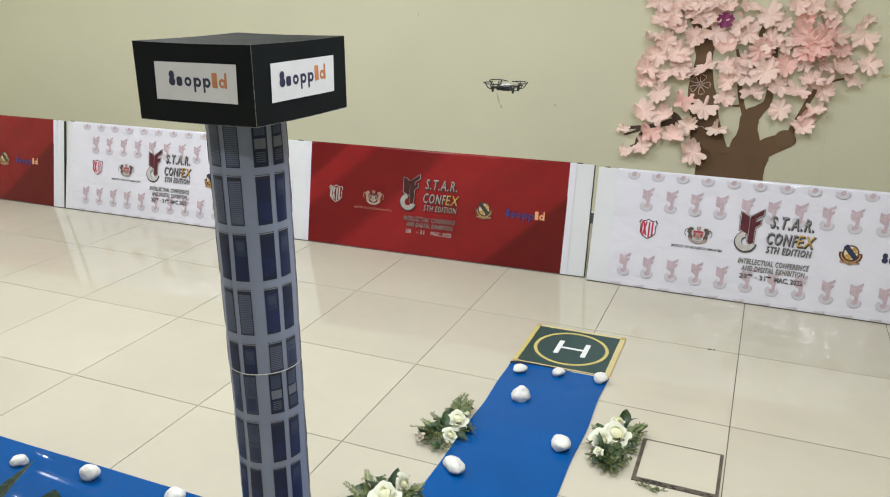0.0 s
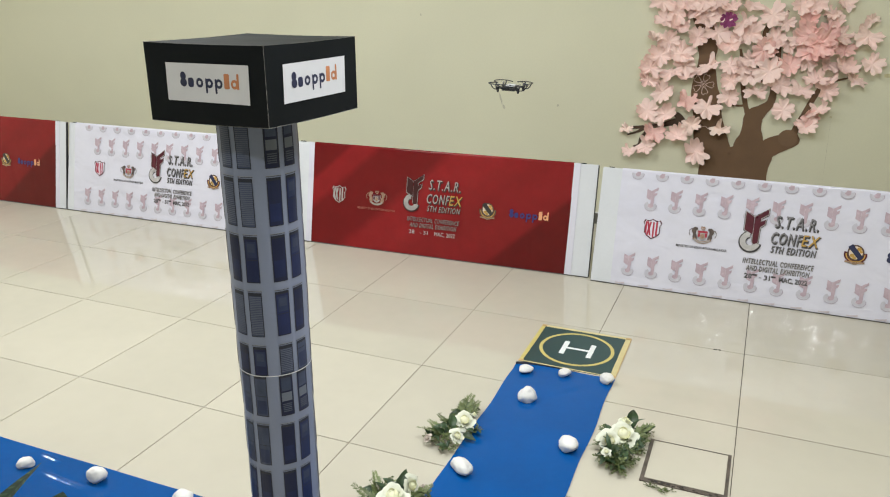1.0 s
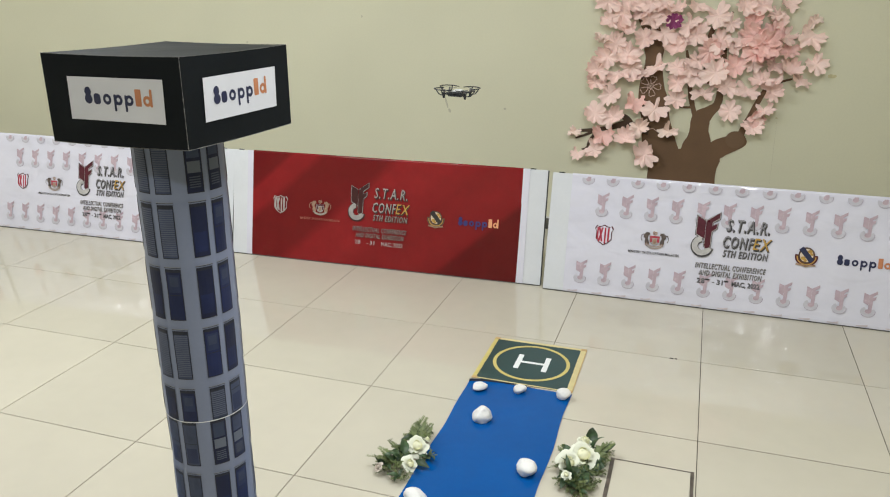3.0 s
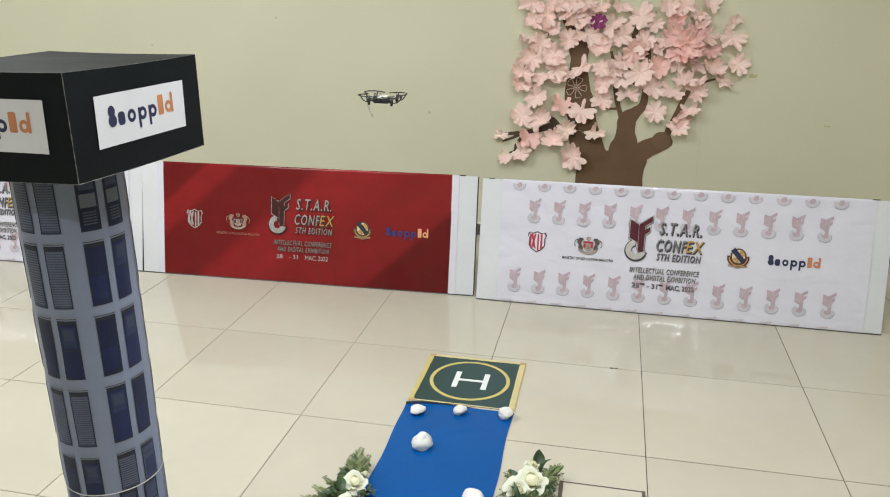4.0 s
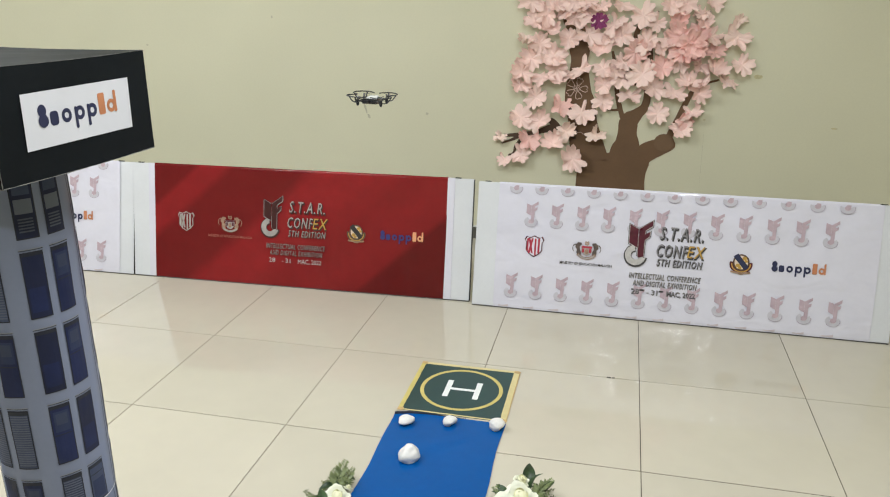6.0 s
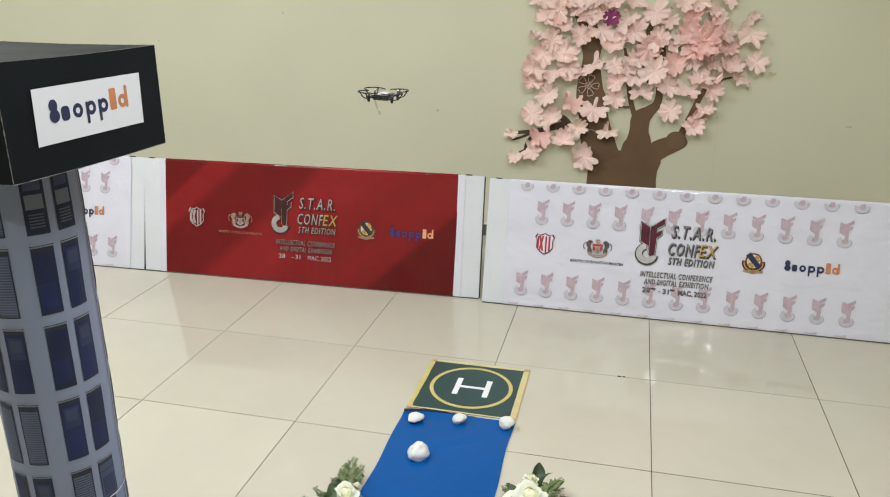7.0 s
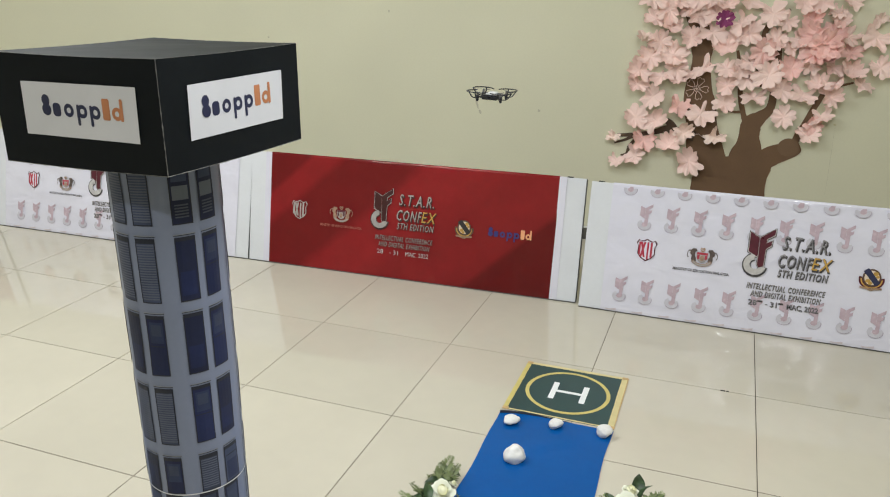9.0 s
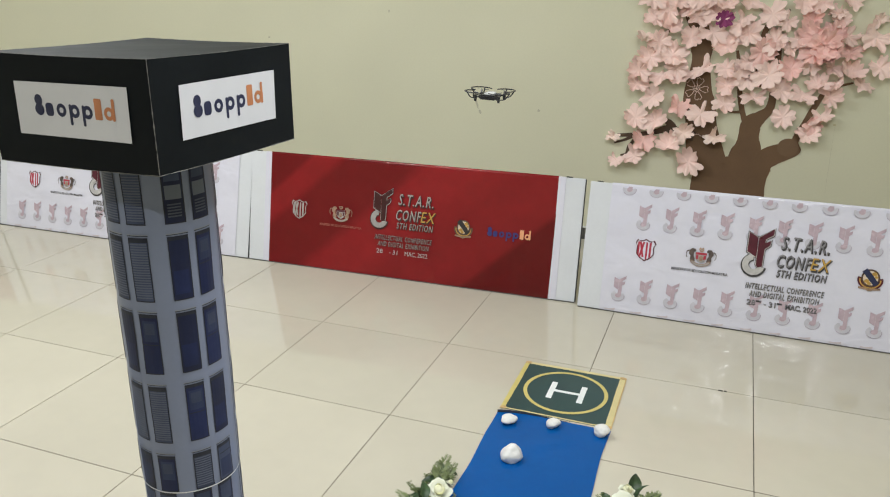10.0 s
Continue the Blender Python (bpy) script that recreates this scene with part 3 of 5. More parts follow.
def cup_mesh(low):
    """The motif cut off by the sheet's edge: the ring at the top edge, the page tips at the bottom."""
    bm = bmesh.new()
    if low:
        polygon(bm, [(-0.022, 0.0), (-0.002, 0.0), (-0.004, 0.004), (-0.022, 0.005)], 0, 3)
        polygon(bm, [(-0.002, 0.0), (0.024, 0.0), (0.025, 0.010), (-0.004, 0.004)], -0.0002, 3)
    else:
        hooked_ring(bm, 0.0, 0.0, 160, 380)
        disc(bm, 0.001, 0.0, 0.0125, 0.010, -0.0004, 0, 12)
        polygon(bm, [(-0.004, 0.0), (0.013, 0.0), (0.013, 0.013), (-0.004, 0.013)], -0.0006, 0)
    return motif_mesh(bm)


STAMP, CUP_TOP, CUP_LOW = stamp_mesh(), cup_mesh(False), cup_mesh(True)


def banner(at, length, red, x0, x1, label, shift=0.0):
    """A foam board with a printed vinyl sheet round it; x along the board, z up its slope, prints facing -y."""
    t = thing("banner_board", label, "banner", at, "banners along the wall")
    high = 0.585
    bm = box(bmesh.new(), (0, 0, 0), (length, 0.018, high), 0.002)
    part("foam_board", bm, FOAM, t, "white foam board", False)
    bm = bmesh.new()
    steps = 46
    profile = [(0.020, high - 0.05), (0.020, high + 0.001), (0.012, high + 0.0032), (0.004, high + 0.0030), (-0.0012, high - 0.002), (-0.002, high - 0.008)]
    profile += [(None, high - 0.008 - (high - 0.012) * k / steps) for k in range(1, steps)]
    profile += [(-0.002, 0.004), (-0.001, 0.0006), (0.018, 0.0006)]
    cols = 110
    seed = 7.7 if red else at.translation.x

    def crease(x, z):
        """Shallow slanting folds, stronger towards the top edge."""
        fade = min(1.0, (high - z) / 0.03, z / 0.03)
        if red:
            return fade * 0.0008 * noise.noise((1.5 * x, 4.0 * z, seed))
        a, b = 0.8 * x + 0.6 * z, -0.6 * x + 0.8 * z
        c, d = 0.85 * x - 0.5 * z, 0.5 * x + 0.85 * z
        fold = (1 - 3.2 * abs(noise.noise((1.6 * a, 7.5 * b, seed)))) + 0.8 * (1 - 3.2 * abs(noise.noise((1.8 * c, 8.5 * d, seed + 4))))
        return fade * (0.35 + 0.65 * z / high) * 0.0017 * max(-1.0, fold)

    rows = [[bm.verts.new((x0 + (x1 - x0) * c / cols + 0.004 * math.sin(3.1 * z) * (1 if c == cols else -1 if c == 0 else 0), y if y is not None else -0.0021 - crease(x0 + (x1 - x0) * c / cols, z), z)) for c in range(cols + 1)] for y, z in profile]
    for a, b in zip(rows, rows[1:]):
        for c in range(cols):
            bm.faces.new((a[c], a[c + 1], b[c + 1], b[c]))
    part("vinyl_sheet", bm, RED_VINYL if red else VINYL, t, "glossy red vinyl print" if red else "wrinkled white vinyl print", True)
    if red:
        for a, b in ((x0 - 0.036, x0 - 0.001), (x1 + 0.001, x1 + 0.037)):
            bm = box(bmesh.new(), (a, -0.0024, 0.001), (b, -0.0004, high + 0.002), 0.0006)
            part("vinyl_border", bm, VINYL, t, "white unprinted vinyl edge")
    if shift < 0 or red:
        part("end_edge", box(bmesh.new(), (length + 0.0002, -0.001, 0.002), (length + 0.0034, 0.017, high - 0.002), 0.0006), BLACK_TAPE, t, "dark taped board end")
    part("bottom_edge", box(bmesh.new(), (0.001, -0.0030, -0.0036), (length - 0.001, 0.016, 0.0004), 0.0006), FOAM_EDGE, t, "dark grey lower edge")
    y, d = -0.0062, (0.021 if red else 0.0) + max(0.0, shift)
    for a in (0.03, length - 0.09):
        part("tape_tab", box(bmesh.new(), (a, -0.0015, high + 0.0005), (a + 0.028, 0.014, high + 0.0045), 0.001), BLACK_TAPE, t, "black tape tab")
    main, under = (SILVER_INK, SHADOW_INK) if red else (GREY_INK, EDGE_INK)
    crest_shield(t, 0.279 + d, 0.300, SILVER_INK if red else CRIMSON_INK, RED_VINYL if red else VINYL, SILVER_INK if red else MAROON_INK, y)
    coat_of_arms(t, 0.520 + d, 0.298, [BADGE_INK, MAROON_INK, SILVER_INK, BADGE_INK, BADGE_INK] if red else [BEAST_INK, CRIMSON_INK, SILVER_INK, TAN_INK, BADGE_INK], y)
    letters(t, "MINISTRY OF EDUCATION MALAYSIA", 0.402 + d, 0.640 + d, 0.235, 0.012, y, 0, 0.02, DIM_INK if red else BLACK_INK)
    book_logo(t, 0.704 + d * 0.9, 0.243, 0.100, 0.212, [LIGHT_INK, PAGE_INK if red else MAROON_INK, SILVER_INK if red else LIGHT_INK, SHADOW_INK if red else EDGE_INK, 0.75 if red else 1.0], y)
    for text, a, b, z, h, lean, bold in (("S.T.A.R.", 0.836, 1.022, 0.404, 0.055, 0.22, 0.003), ("5TH EDITION", 0.832, 1.028, 0.271, 0.031, 0.22, 0.004),
                                         ("INTELLECTUAL CONFERENCE", 0.716, 1.026, 0.204, 0.024, 0.22, -0.008), ("AND DIGITAL EXHIBITION", 0.735, 1.012, 0.171, 0.024, 0.22, -0.008)):
        letters(t, text, a + d, b + d, z, h, y, lean, bold, SILVER_INK if h < 0.03 else main, under)
    for text, a, b, ink in (("CONF", 0.828, 0.962, main), ("EX", 0.960, 1.038, GOLD_INK)):
        letters(t, text, a + d, b + d, 0.326, 0.053, y, 0.22, 0.005, ink, under)
    # the dates, with their small raised marks as plain bars
    for text, a, b in (("28", 0.731, 0.765), ("-", 0.800, 0.810), ("31", 0.820, 0.846), ("MAC, 2022", 0.886, 1.008)):
        letters(t, text, a + d, b + d, 0.132 if text != "-" else 0.126, 0.022 if text != "-" else 0.006, y, 0.0, 0.0, LIGHT_INK if red else GREY_INK, None if red else EDGE_INK)
    if not red:
        for a in (0.768, 0.852):
            part("raised_bar", polygon(bmesh.new(), [(a + d, 0.134), (a + d + 0.020, 0.134), (a + d + 0.020, 0.142), (a + d, 0.142)], y - 0.0006), EDGE_INK, t)
    round_emblem(t, 1.190 + d * 0.8, 0.290, y, red)
    brand_mark(t, 1.316 + d * 0.6, 1.535 + d * 0.4, 0.288, ROYAL_INK if red else NAVY_INK, APRICOT_INK if red else ORANGE_INK, y)
    if not red:
        for z, start, count in STAMP_ROWS:
            for k in range(count):
                shared("motif", STAMP, t, pose(start + 0.1168 * k, y + 0.0012, z))
        for k in range(13):
            shared("motif", CUP_TOP, t, pose(0.178 + 0.118 * k, y + 0.0008, high - 0.022))
            shared("motif", CUP_LOW, t, pose(0.150 + 0.118 * k, y + 0.0010, 0.006))
    return t


def leaning(x, y, x1, y1, rise, run):
    """The pose of a board whose lower edge runs from (x, y) to (x1, y1), leaning back by run over rise."""
    return Matrix.Translation((x, y, 0.004)) @ Matrix.Rotation(math.atan2(y1 - y, x1 - x), 4, "Z") @ Matrix.Rotation(-math.atan2(run, rise), 4, "X")


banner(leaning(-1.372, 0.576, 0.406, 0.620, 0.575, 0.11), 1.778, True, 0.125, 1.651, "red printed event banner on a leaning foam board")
banner(leaning(0.426, 0.588, 2.234, 0.567, 0.572, 0.14), 1.812, False, 0.103, 1.735, "white printed event banner with pale pink motifs, leaning")
banner(leaning(-3.150, 0.541, -1.378, 0.575, 0.572, 0.13), 1.772, False, 0.060, 1.690, "white printed event banner with pale pink motifs, leaning", -1)
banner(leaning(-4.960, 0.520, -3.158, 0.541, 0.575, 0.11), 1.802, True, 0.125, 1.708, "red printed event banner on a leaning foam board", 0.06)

# ---------------------------------------------------------------- paper control tower
TX, TY, RADIUS = 0.1918, -1.829, 0.0803
SEAM_Z = 0.652


def dent(a, z):
    """How far the hand-rolled paper stands out or in, at an angle and a height."""
    return 0.0015 * noise.noise((1.5 * math.cos(a), 1.5 * math.sin(a), 8.0 * z)) + 0.0006 * noise.noise((3.0 * math.cos(a), 3.0 * math.sin(a) + 7.0, 19.0 * z))


def column_skin(bm, z0, z1, radius, steps):
    """A rolled paper tube with slight dents."""
    sides, rings = 72, []
    for i in range(steps + 1):
        z = z0 + (z1 - z0) * i / steps
        ring = []
        for k in range(sides):
            a = 2 * math.pi * k / sides
            r = radius + dent(a, z)
            ring.append(bm.verts.new((r * math.cos(a), r * math.sin(a), z)))
        rings.append(ring)
    for a, b in zip(rings, rings[1:]):
        for k in range(sides):
            bm.faces.new((a[k], a[(k + 1) % sides], b[(k + 1) % sides], b[k]))
    return bm


def patch(bm, a0, a1, z0, z1, radius, index, steps=4):
    """A curved rectangle on the column, with rows up its height so that it follows the tube."""
    rows, tiers = [], max(1, round((z1 - z0) / 0.010))
    for i in range(steps + 1):
        a = radians(a0 + (a1 - a0) * i / steps)
        rows.append([])
        for j in range(tiers + 1):
            z = z0 + (z1 - z0) * j / tiers
            r = radius + dent(a, z)
            rows[-1].append(bm.verts.new((r * math.cos(a), r * math.sin(a), z)))
    for p, q in zip(rows, rows[1:]):
        for j in range(tiers):
            bm.faces.new((p[j], q[j], q[j + 1], p[j + 1])).material_index = index
    return bm


def slatted(bm, a0, a1, z0, z1, radius, dark, pale):
    """A printed blind: one curved sheet of thin dark and pale stripes."""
    count, steps, rows = 2 * max(3, int((z1 - z0) / 0.0040)), 4, []
    for i in range(steps + 1):
        a = radians(a0 + (a1 - a0) * i / steps)
        rows.append([])
        for j in range(count + 1):
            z = z0 + (z1 - z0) * j / count
            r = radius + dent(a, z)
            rows[-1].append(bm.verts.new((r * math.cos(a), r * math.sin(a), z)))
    for p, q in zip(rows, rows[1:]):
        for j in range(count):
            bm.faces.new((p[j], q[j], q[j + 1], p[j + 1])).material_index = pale if j % 2 else dark
    return bm


WINDOW_MATERIALS = [PANE_EDGE, PANE, PANE_BLUE, PANE_GREY, SLAT, PANE_PALE, LINTEL, PANE_SHEEN, PANE_GLOW, BAR_SLAT]


def tower_window(parent, a0, a1, z0, z1, style, r):
    """One printed window: dark edge, pane, and blinds or bars by its style."""
    bm = bmesh.new()
    patch(bm, a0, a1, z0, z1, r + 0.0001, 0)
    pane = {"dark": 1, "blue": 2, "blind": 3, "grey": 3, "bars": 1}[style]
    patch(bm, a0 + 1.2, a1 - 1.2, z0 + 0.002, z1 - 0.006, r + 0.0002, pane)
    if style == "blind":
        patch(bm, a0 + 0.4, a1 - 0.4, z1 - 0.0075, z1 - 0.001, r + 0.00035, 0)
        slatted(bm, a0 + 1.6, a1 - 1.6, z0 + 0.004, z1 - 0.009, r + 0.0003, 3, 4)
    if style == "blue" and z1 - z0 > 0.06:
        patch(bm, a0 + 3.4, a1 - 2.6, z1 - 0.046, z1 - 0.011, r + 0.0003, 7)
        patch(bm, a0 + 5.4, a1 - 4.6, z1 - 0.034, z1 - 0.015, r + 0.0004, 8)
        patch(bm, a0 + 2.2, a1 - 2.2, z0 + 0.050, z0 + 0.0515, r + 0.0003, 0)
    if style == "dark" and z1 - z0 > 0.06:
        patch(bm, a0 + 2.6, a1 - 3.2, z0 + 0.010, z0 + 0.048, r + 0.0003, 2)
    if style == "grey" and z1 - z0 > 0.06:
        patch(bm, a0 + 2.8, a1 - 2.8, z0 + 0.006, z0 + 0.040, r + 0.0003, 7)
        patch(bm, a0 + 2.2, a1 - 2.2, z0 + 0.050, z0 + 0.0515, r + 0.0003, 0)
    if style == "bars" and z1 - z0 > 0.06:
        patch(bm, a0 + 3.0, a1 - 3.0, z1 - 0.038, z1 - 0.006, r + 0.0003, 3)
        patch(bm, a0 + 2.6, a1 - 2.6, z0 + 0.037, z0 + 0.058, r + 0.0003, 5)
        patch(bm, a0 + 3.4, a1 - 3.4, z0 + 0.007, z0 + 0.031, r + 0.0003, 1)
        slatted(bm, a0 + 3.8, a1 - 3.8, z0 + 0.008, z0 + 0.0305, r + 0.0004, 1, 9)
    if z1 < SEAM_Z - 0.01 or z1 > SEAM_Z + 0.02:
        patch(bm, a0 - 0.6, a1 + 0.6, z1 + 0.0022, z1 + 0.0034, r + 0.0001, 0)
        patch(bm, a0 - 0.6, a1 + 0.6, z1 + 0.0034, z1 + 0.0050, r + 0.0004, 6)
    return part("window", bm, WINDOW_MATERIALS, parent)


def control_tower():
    t = thing("toy_control_tower", "tall paper tube tower printed with windows under a black card box", "paper tower", pose(TX, TY, 0.0))
    upper = part("upper_tube", column_skin(bmesh.new(), SEAM_Z - 0.004, 1.216, RADIUS + 0.0003, 56), TOWER_PAPER, t, "", True)
    lower = part("lower_tube", column_skin(bmesh.new(), 0.0035, SEAM_Z + 0.02, RADIUS - 0.0005, 64), TOWER_PAPER, t, "", True)
    bm = bmesh.new()
    patch(bm, -180, 179, SEAM_Z - 0.0055, SEAM_Z - 0.0035, RADIUS + 0.0014, 0, 72)
    part("paper_seam", bm, SEAM, t, "white cut paper edge round the tube")
    bm = bmesh.new()
    patch(bm, 22.0, 23.4, SEAM_Z, 1.21, RADIUS + 0.0013, 0, 2)
    part("paper_overlap", bm, PANE_GREY, t, "dark overlapping paper edge")
    bm = bmesh.new()
    patch(bm, 18.0, 19.6, 0.004, SEAM_Z - 0.006, RADIUS + 0.0005, 0, 2)
    part("paper_overlap", bm, PANE_GREY, t, "dark overlapping paper edge")
    # from the second pair's left window to the first pair's right one, row by row from the top
    rows = [(1.109, 1.211, "blind blind bars bars"), (0.988, 1.090, "blind blind dark blue"), (0.866, 0.968, "dark blue dark blue"),
            (0.742, 0.844, "blind blind blue dark"), (SEAM_Z - 0.003, 0.718, "dark blue blind grey"),
            (0.546, SEAM_Z - 0.006, "grey grey bars bars"), (0.420, 0.523, "grey grey dark blue"), (0.298, 0.401, "blue dark dark blue"),
            (0.175, 0.278, "dark blue grey grey"), (0.052, 0.155, "grey dark dark blue")]
    for n, (z0, z1, styles) in enumerate(rows):
        styles = styles.split()
        low = z1 < SEAM_Z
        turn = -4.0 - 18.0 * (SEAM_Z - z1) if low else 0.0
        r = RADIUS + (0.0002 if low else 0.0010)
        for k in range(5):
            pair = styles[2:] if k % 2 == 0 else styles[:2]
            base = -47.2 - 70.0 * k + turn
            tower_window(lower if low else upper, base, base + 21.4, z0, z1, pair[0], r)
            tower_window(lower if low else upper, base + 29.4, base + 50.6, z0, z1, pair[1], r)
    # the box on top, a little out of square
    z0, z1 = 1.2115, 1.3565
    plan = [(0.332, -1.985), (0.361, -1.708), (0.096, -1.709), (0.068, -1.988)]
    plan = [(x - TX, y - TY) for x, y in plan]
    bm = bmesh.new()
    n, rings = 8, []
    for i in range(n + 1):
        ring = []
        z = z0 + (z1 - z0) * i / n
        for c in range(4):
            a, b = plan[c], plan[(c + 1) % 4]
            for k in range(10):
                f = k / 10
                out = 0.0006 * math.sin(math.pi * f) * math.sin(math.pi * i / n)
                x, y = a[0] + (b[0] - a[0]) * f, a[1] + (b[1] - a[1]) * f
                length = math.hypot(x, y)
                sag = 0.0016 * math.sin(math.pi * f) if i in (0, n) else 0
                ring.append(bm.verts.new((x * (1 + out / length), y * (1 + out / length), z - sag)))
        rings.append(ring)
    for a, b in zip(rings, rings[1:]):
        for k in range(40):
            bm.faces.new((a[k], a[(k + 1) % 40], b[(k + 1) % 40], b[k]))
    bm.faces.new(rings[0]), bm.faces.new(rings[-1])
    head = part("head_box", bm, BLACK_CARD, t, "matt black card box with worn edges")
    # worn pale card along the edges, one thin line to each
    def worn_line(a, b, radius, seed):
        a, b = Vector(a), Vector(b)
        rnd, bm, rings = random.Random(seed), bmesh.new(), []
        d = (b - a).normalized()
        s = d.cross((0, 0, 1)) if abs(d.z) < 0.9 else d.cross((1, 0, 0))
        s.normalize()
        u = s.cross(d)
        flat = abs(d.z) < 0.9
        for k in range(41):
            r = radius * rnd.uniform(0.25, 1.0)
            p = a + (b - a) * k / 40 - Vector((0, 0, 0.0016 * math.sin(math.pi * k / 40) if flat else 0))
            rings.append([bm.verts.new(p + r * (math.cos(c) * s + math.sin(c) * u)) for c in (0, 1.57, 3.14, 4.71)])
        for p, q in zip(rings, rings[1:]):
            for c in range(4):
                bm.faces.new((p[c], p[(c + 1) % 4], q[(c + 1) % 4], q[c]))
        part("worn_edge", bm, CARD_EDGE, head, "pale worn card along an edge")

    worn_line((*plan[0], z0), (*plan[0], z1), 0.0011, 1)
    for c in (0, 3):
        worn_line((*plan[c], z0), (*plan[(c + 1) % 4], z0), 0.0007, 2 + c)
    for c in (0, 1, 3):
        worn_line((*plan[c], z1), (*plan[(c + 1) % 4], z1), 0.0005, 7 + c)

    def label_sheet(corner, toward, u0, u1, lo0, lo1, hi0, hi1, m0, m1, tilt):
        """A white sheet glued to a face; heights at its two ends."""
        c, d = Vector((*corner, 0)), (Vector((*toward, 0)) - Vector((*corner, 0)))
        length = d.length
        d.normalize()
        turn = Matrix.Translation(c) @ Matrix.Rotation(math.atan2(d.y, d.x), 4, "Z")
        bm = bmesh.new()
        cols = []
        for k in range(9):
            f = k / 8
            x = u0 + (u1 - u0) * f
            bulge = -0.0012 - 0.0004 * math.sin(math.pi * f) - 0.0010 * (f > 0.9) - 0.0006 * (f < 0.1)
            cols.append([bm.verts.new((x + 0.002 * s, bulge, z)) for s, z in ((0, lo0 + (lo1 - lo0) * f), (1, hi0 + (hi1 - hi0) * f))])
        for p, q in zip(cols, cols[1:]):
            bm.faces.new((p[0], q[0], q[1], p[1]))
        sheet = part("label_sheet", bm, PAPER, head, "white paper sheet with a sponsor mark")
        sheet.matrix_local = turn
        brand_mark(head, u0 + m0, u0 + m1, (lo0 + hi0 + lo1 + hi1) / 4 + 0.002, NAVY_INK, ORANGE_INK, -0.0018, tilt, turn)

    label_sheet(plan[3], plan[0], 0.046, 0.229, 1.2520, 1.2510, 1.3210, 1.3215, 0.032, 0.162, 0.012)
    label_sheet(plan[0], plan[1], 0.044, 0.234, 1.2495, 1.2505, 1.3205, 1.3215, 0.024, 0.164, -0.010)
    return t


control_tower()

# ---------------------------------------------------------------- landing pad and blue strips
def sheet(bm, x0, x1, y0, y1, base, nx, ny, lift, thick=0.0016):
    """A thin sheet that lies on the floor; lift(x, y) is its height over base."""
    for top in (True, False):
        rows = [[bm.verts.new((x0 + (x1 - x0) * i / nx, y0 + (y1 - y0) * j / ny, base + (thick if top else 0) + lift(i / nx, j / ny))) for i in range(nx + 1)] for j in range(ny + 1)]
        for a, b in zip(rows, rows[1:]):
            for i in range(nx):
                bm.faces.new((a[i], a[i + 1], b[i + 1], b[i]))
        if top:
            upper = rows
    ring_a = upper[0] + [r[-1] for r in upper[1:]] + upper[-1][-2::-1] + [r[0] for r in upper[-2:0:-1]]
    ring_b = rows[0] + [r[-1] for r in rows[1:]] + rows[-1][-2::-1] + [r[0] for r in rows[-2:0:-1]]
    for k in range(len(ring_a)):
        j = (k + 1) % len(ring_a)
        bm.faces.new((ring_a[k], ring_a[j], ring_b[j], ring_b[k]))
    return bm


def ripple(u, v):
    curl = max(0.0, (v - 0.955) / 0.045) ** 1.5 * (0.001 + 0.007 * math.exp(-((u - 0.12) / 0.22) ** 2))
    return 0.0005 + 0.0008 * (1 + noise.noise((3 * u, 9 * v, 0.3))) + curl


def flat_ripple(u, v):
    x, y, ridge = -2.3 + 3.06 * u, -2.01 + 0.386 * v, 0.0
    for x0, x1, y0, y1, high, wide in ((-0.79, -0.645, -1.717, -1.728, 0.0030, 0.0055), (-0.890, -0.810, -1.644, -1.654, 0.0028, 0.0050), (-0.76, -0.70, -1.83, -1.845, 0.0030, 0.0055)):
        f = (x - x0) / (x1 - x0)
        across = y - (y0 + (y1 - y0) * f)
        ridge += high * math.exp(-(across / wide) ** 2) * math.exp(-(abs(f - 0.5) / 0.55) ** 6)
    return 0.0005 + 0.0007 * (1 + noise.noise((14 * u, 3 * v, 2.3))) + ridge


strip = thing("blue_runway_strip", "glossy blue plastic sheet laid as a path to the landing pad", "plastic sheet", pose(0.545, -1.0, 0), "blue strips")
bm = sheet(bmesh.new(), 0.352, 0.744, -1.60, -0.430, 0.0008, 24, 80, ripple)


def slack(x, y):
    """How far the sheet's end hangs back from the pad at its loose corner."""
    return 0.026 * max(0.0, 1 - (x - 0.352) / 0.392 / 0.38) ** 1.4 * max(0.0, ((y + 1.6) / 1.17 - 0.85) / 0.15)


for v in bm.verts:
    v.co.y -= slack(v.co.x, v.co.y)
    v.co.x += 0.007 * ((v.co.x - 0.548) / 0.196) ** 3 * noise.noise((3.0 * v.co.x, 4.5 * v.co.y, 5.1))
bmesh.ops.translate(bm, verts=bm.verts, vec=(-0.545, 1.0, 0))
part("sheet", bm, BLUE_SHEET, strip, "", True)
# dark tube along the curled edge, standing in for the shadow beneath it
bm = tube(bmesh.new(), [(0.352 + 0.392 * k / 40 - 0.545, 0.571 - slack(0.352 + 0.392 * k / 40, -0.43), 0.0030 + ripple(k / 40, 1.0)) for k in range(26)], 0.0062, 6, 0, 0.0006)
part("hem", bm, HEM_SHADE, strip, "curled edge of the sheet, dark with the shade under it")
cross = thing("blue_runway_strip", "glossy blue plastic sheet under the tower and pebbles", "plastic sheet", pose(-0.7, -1.82, 0), "blue strips")
bm = sheet(bmesh.new(), -2.3, 0.76, -2.01, -1.624, 0.0008, 240, 130, flat_ripple)
bmesh.ops.translate(bm, verts=bm.verts, vec=(0.7, 1.82, 0))
part("sheet", bm, BLUE_CROSS, cross, "", True)


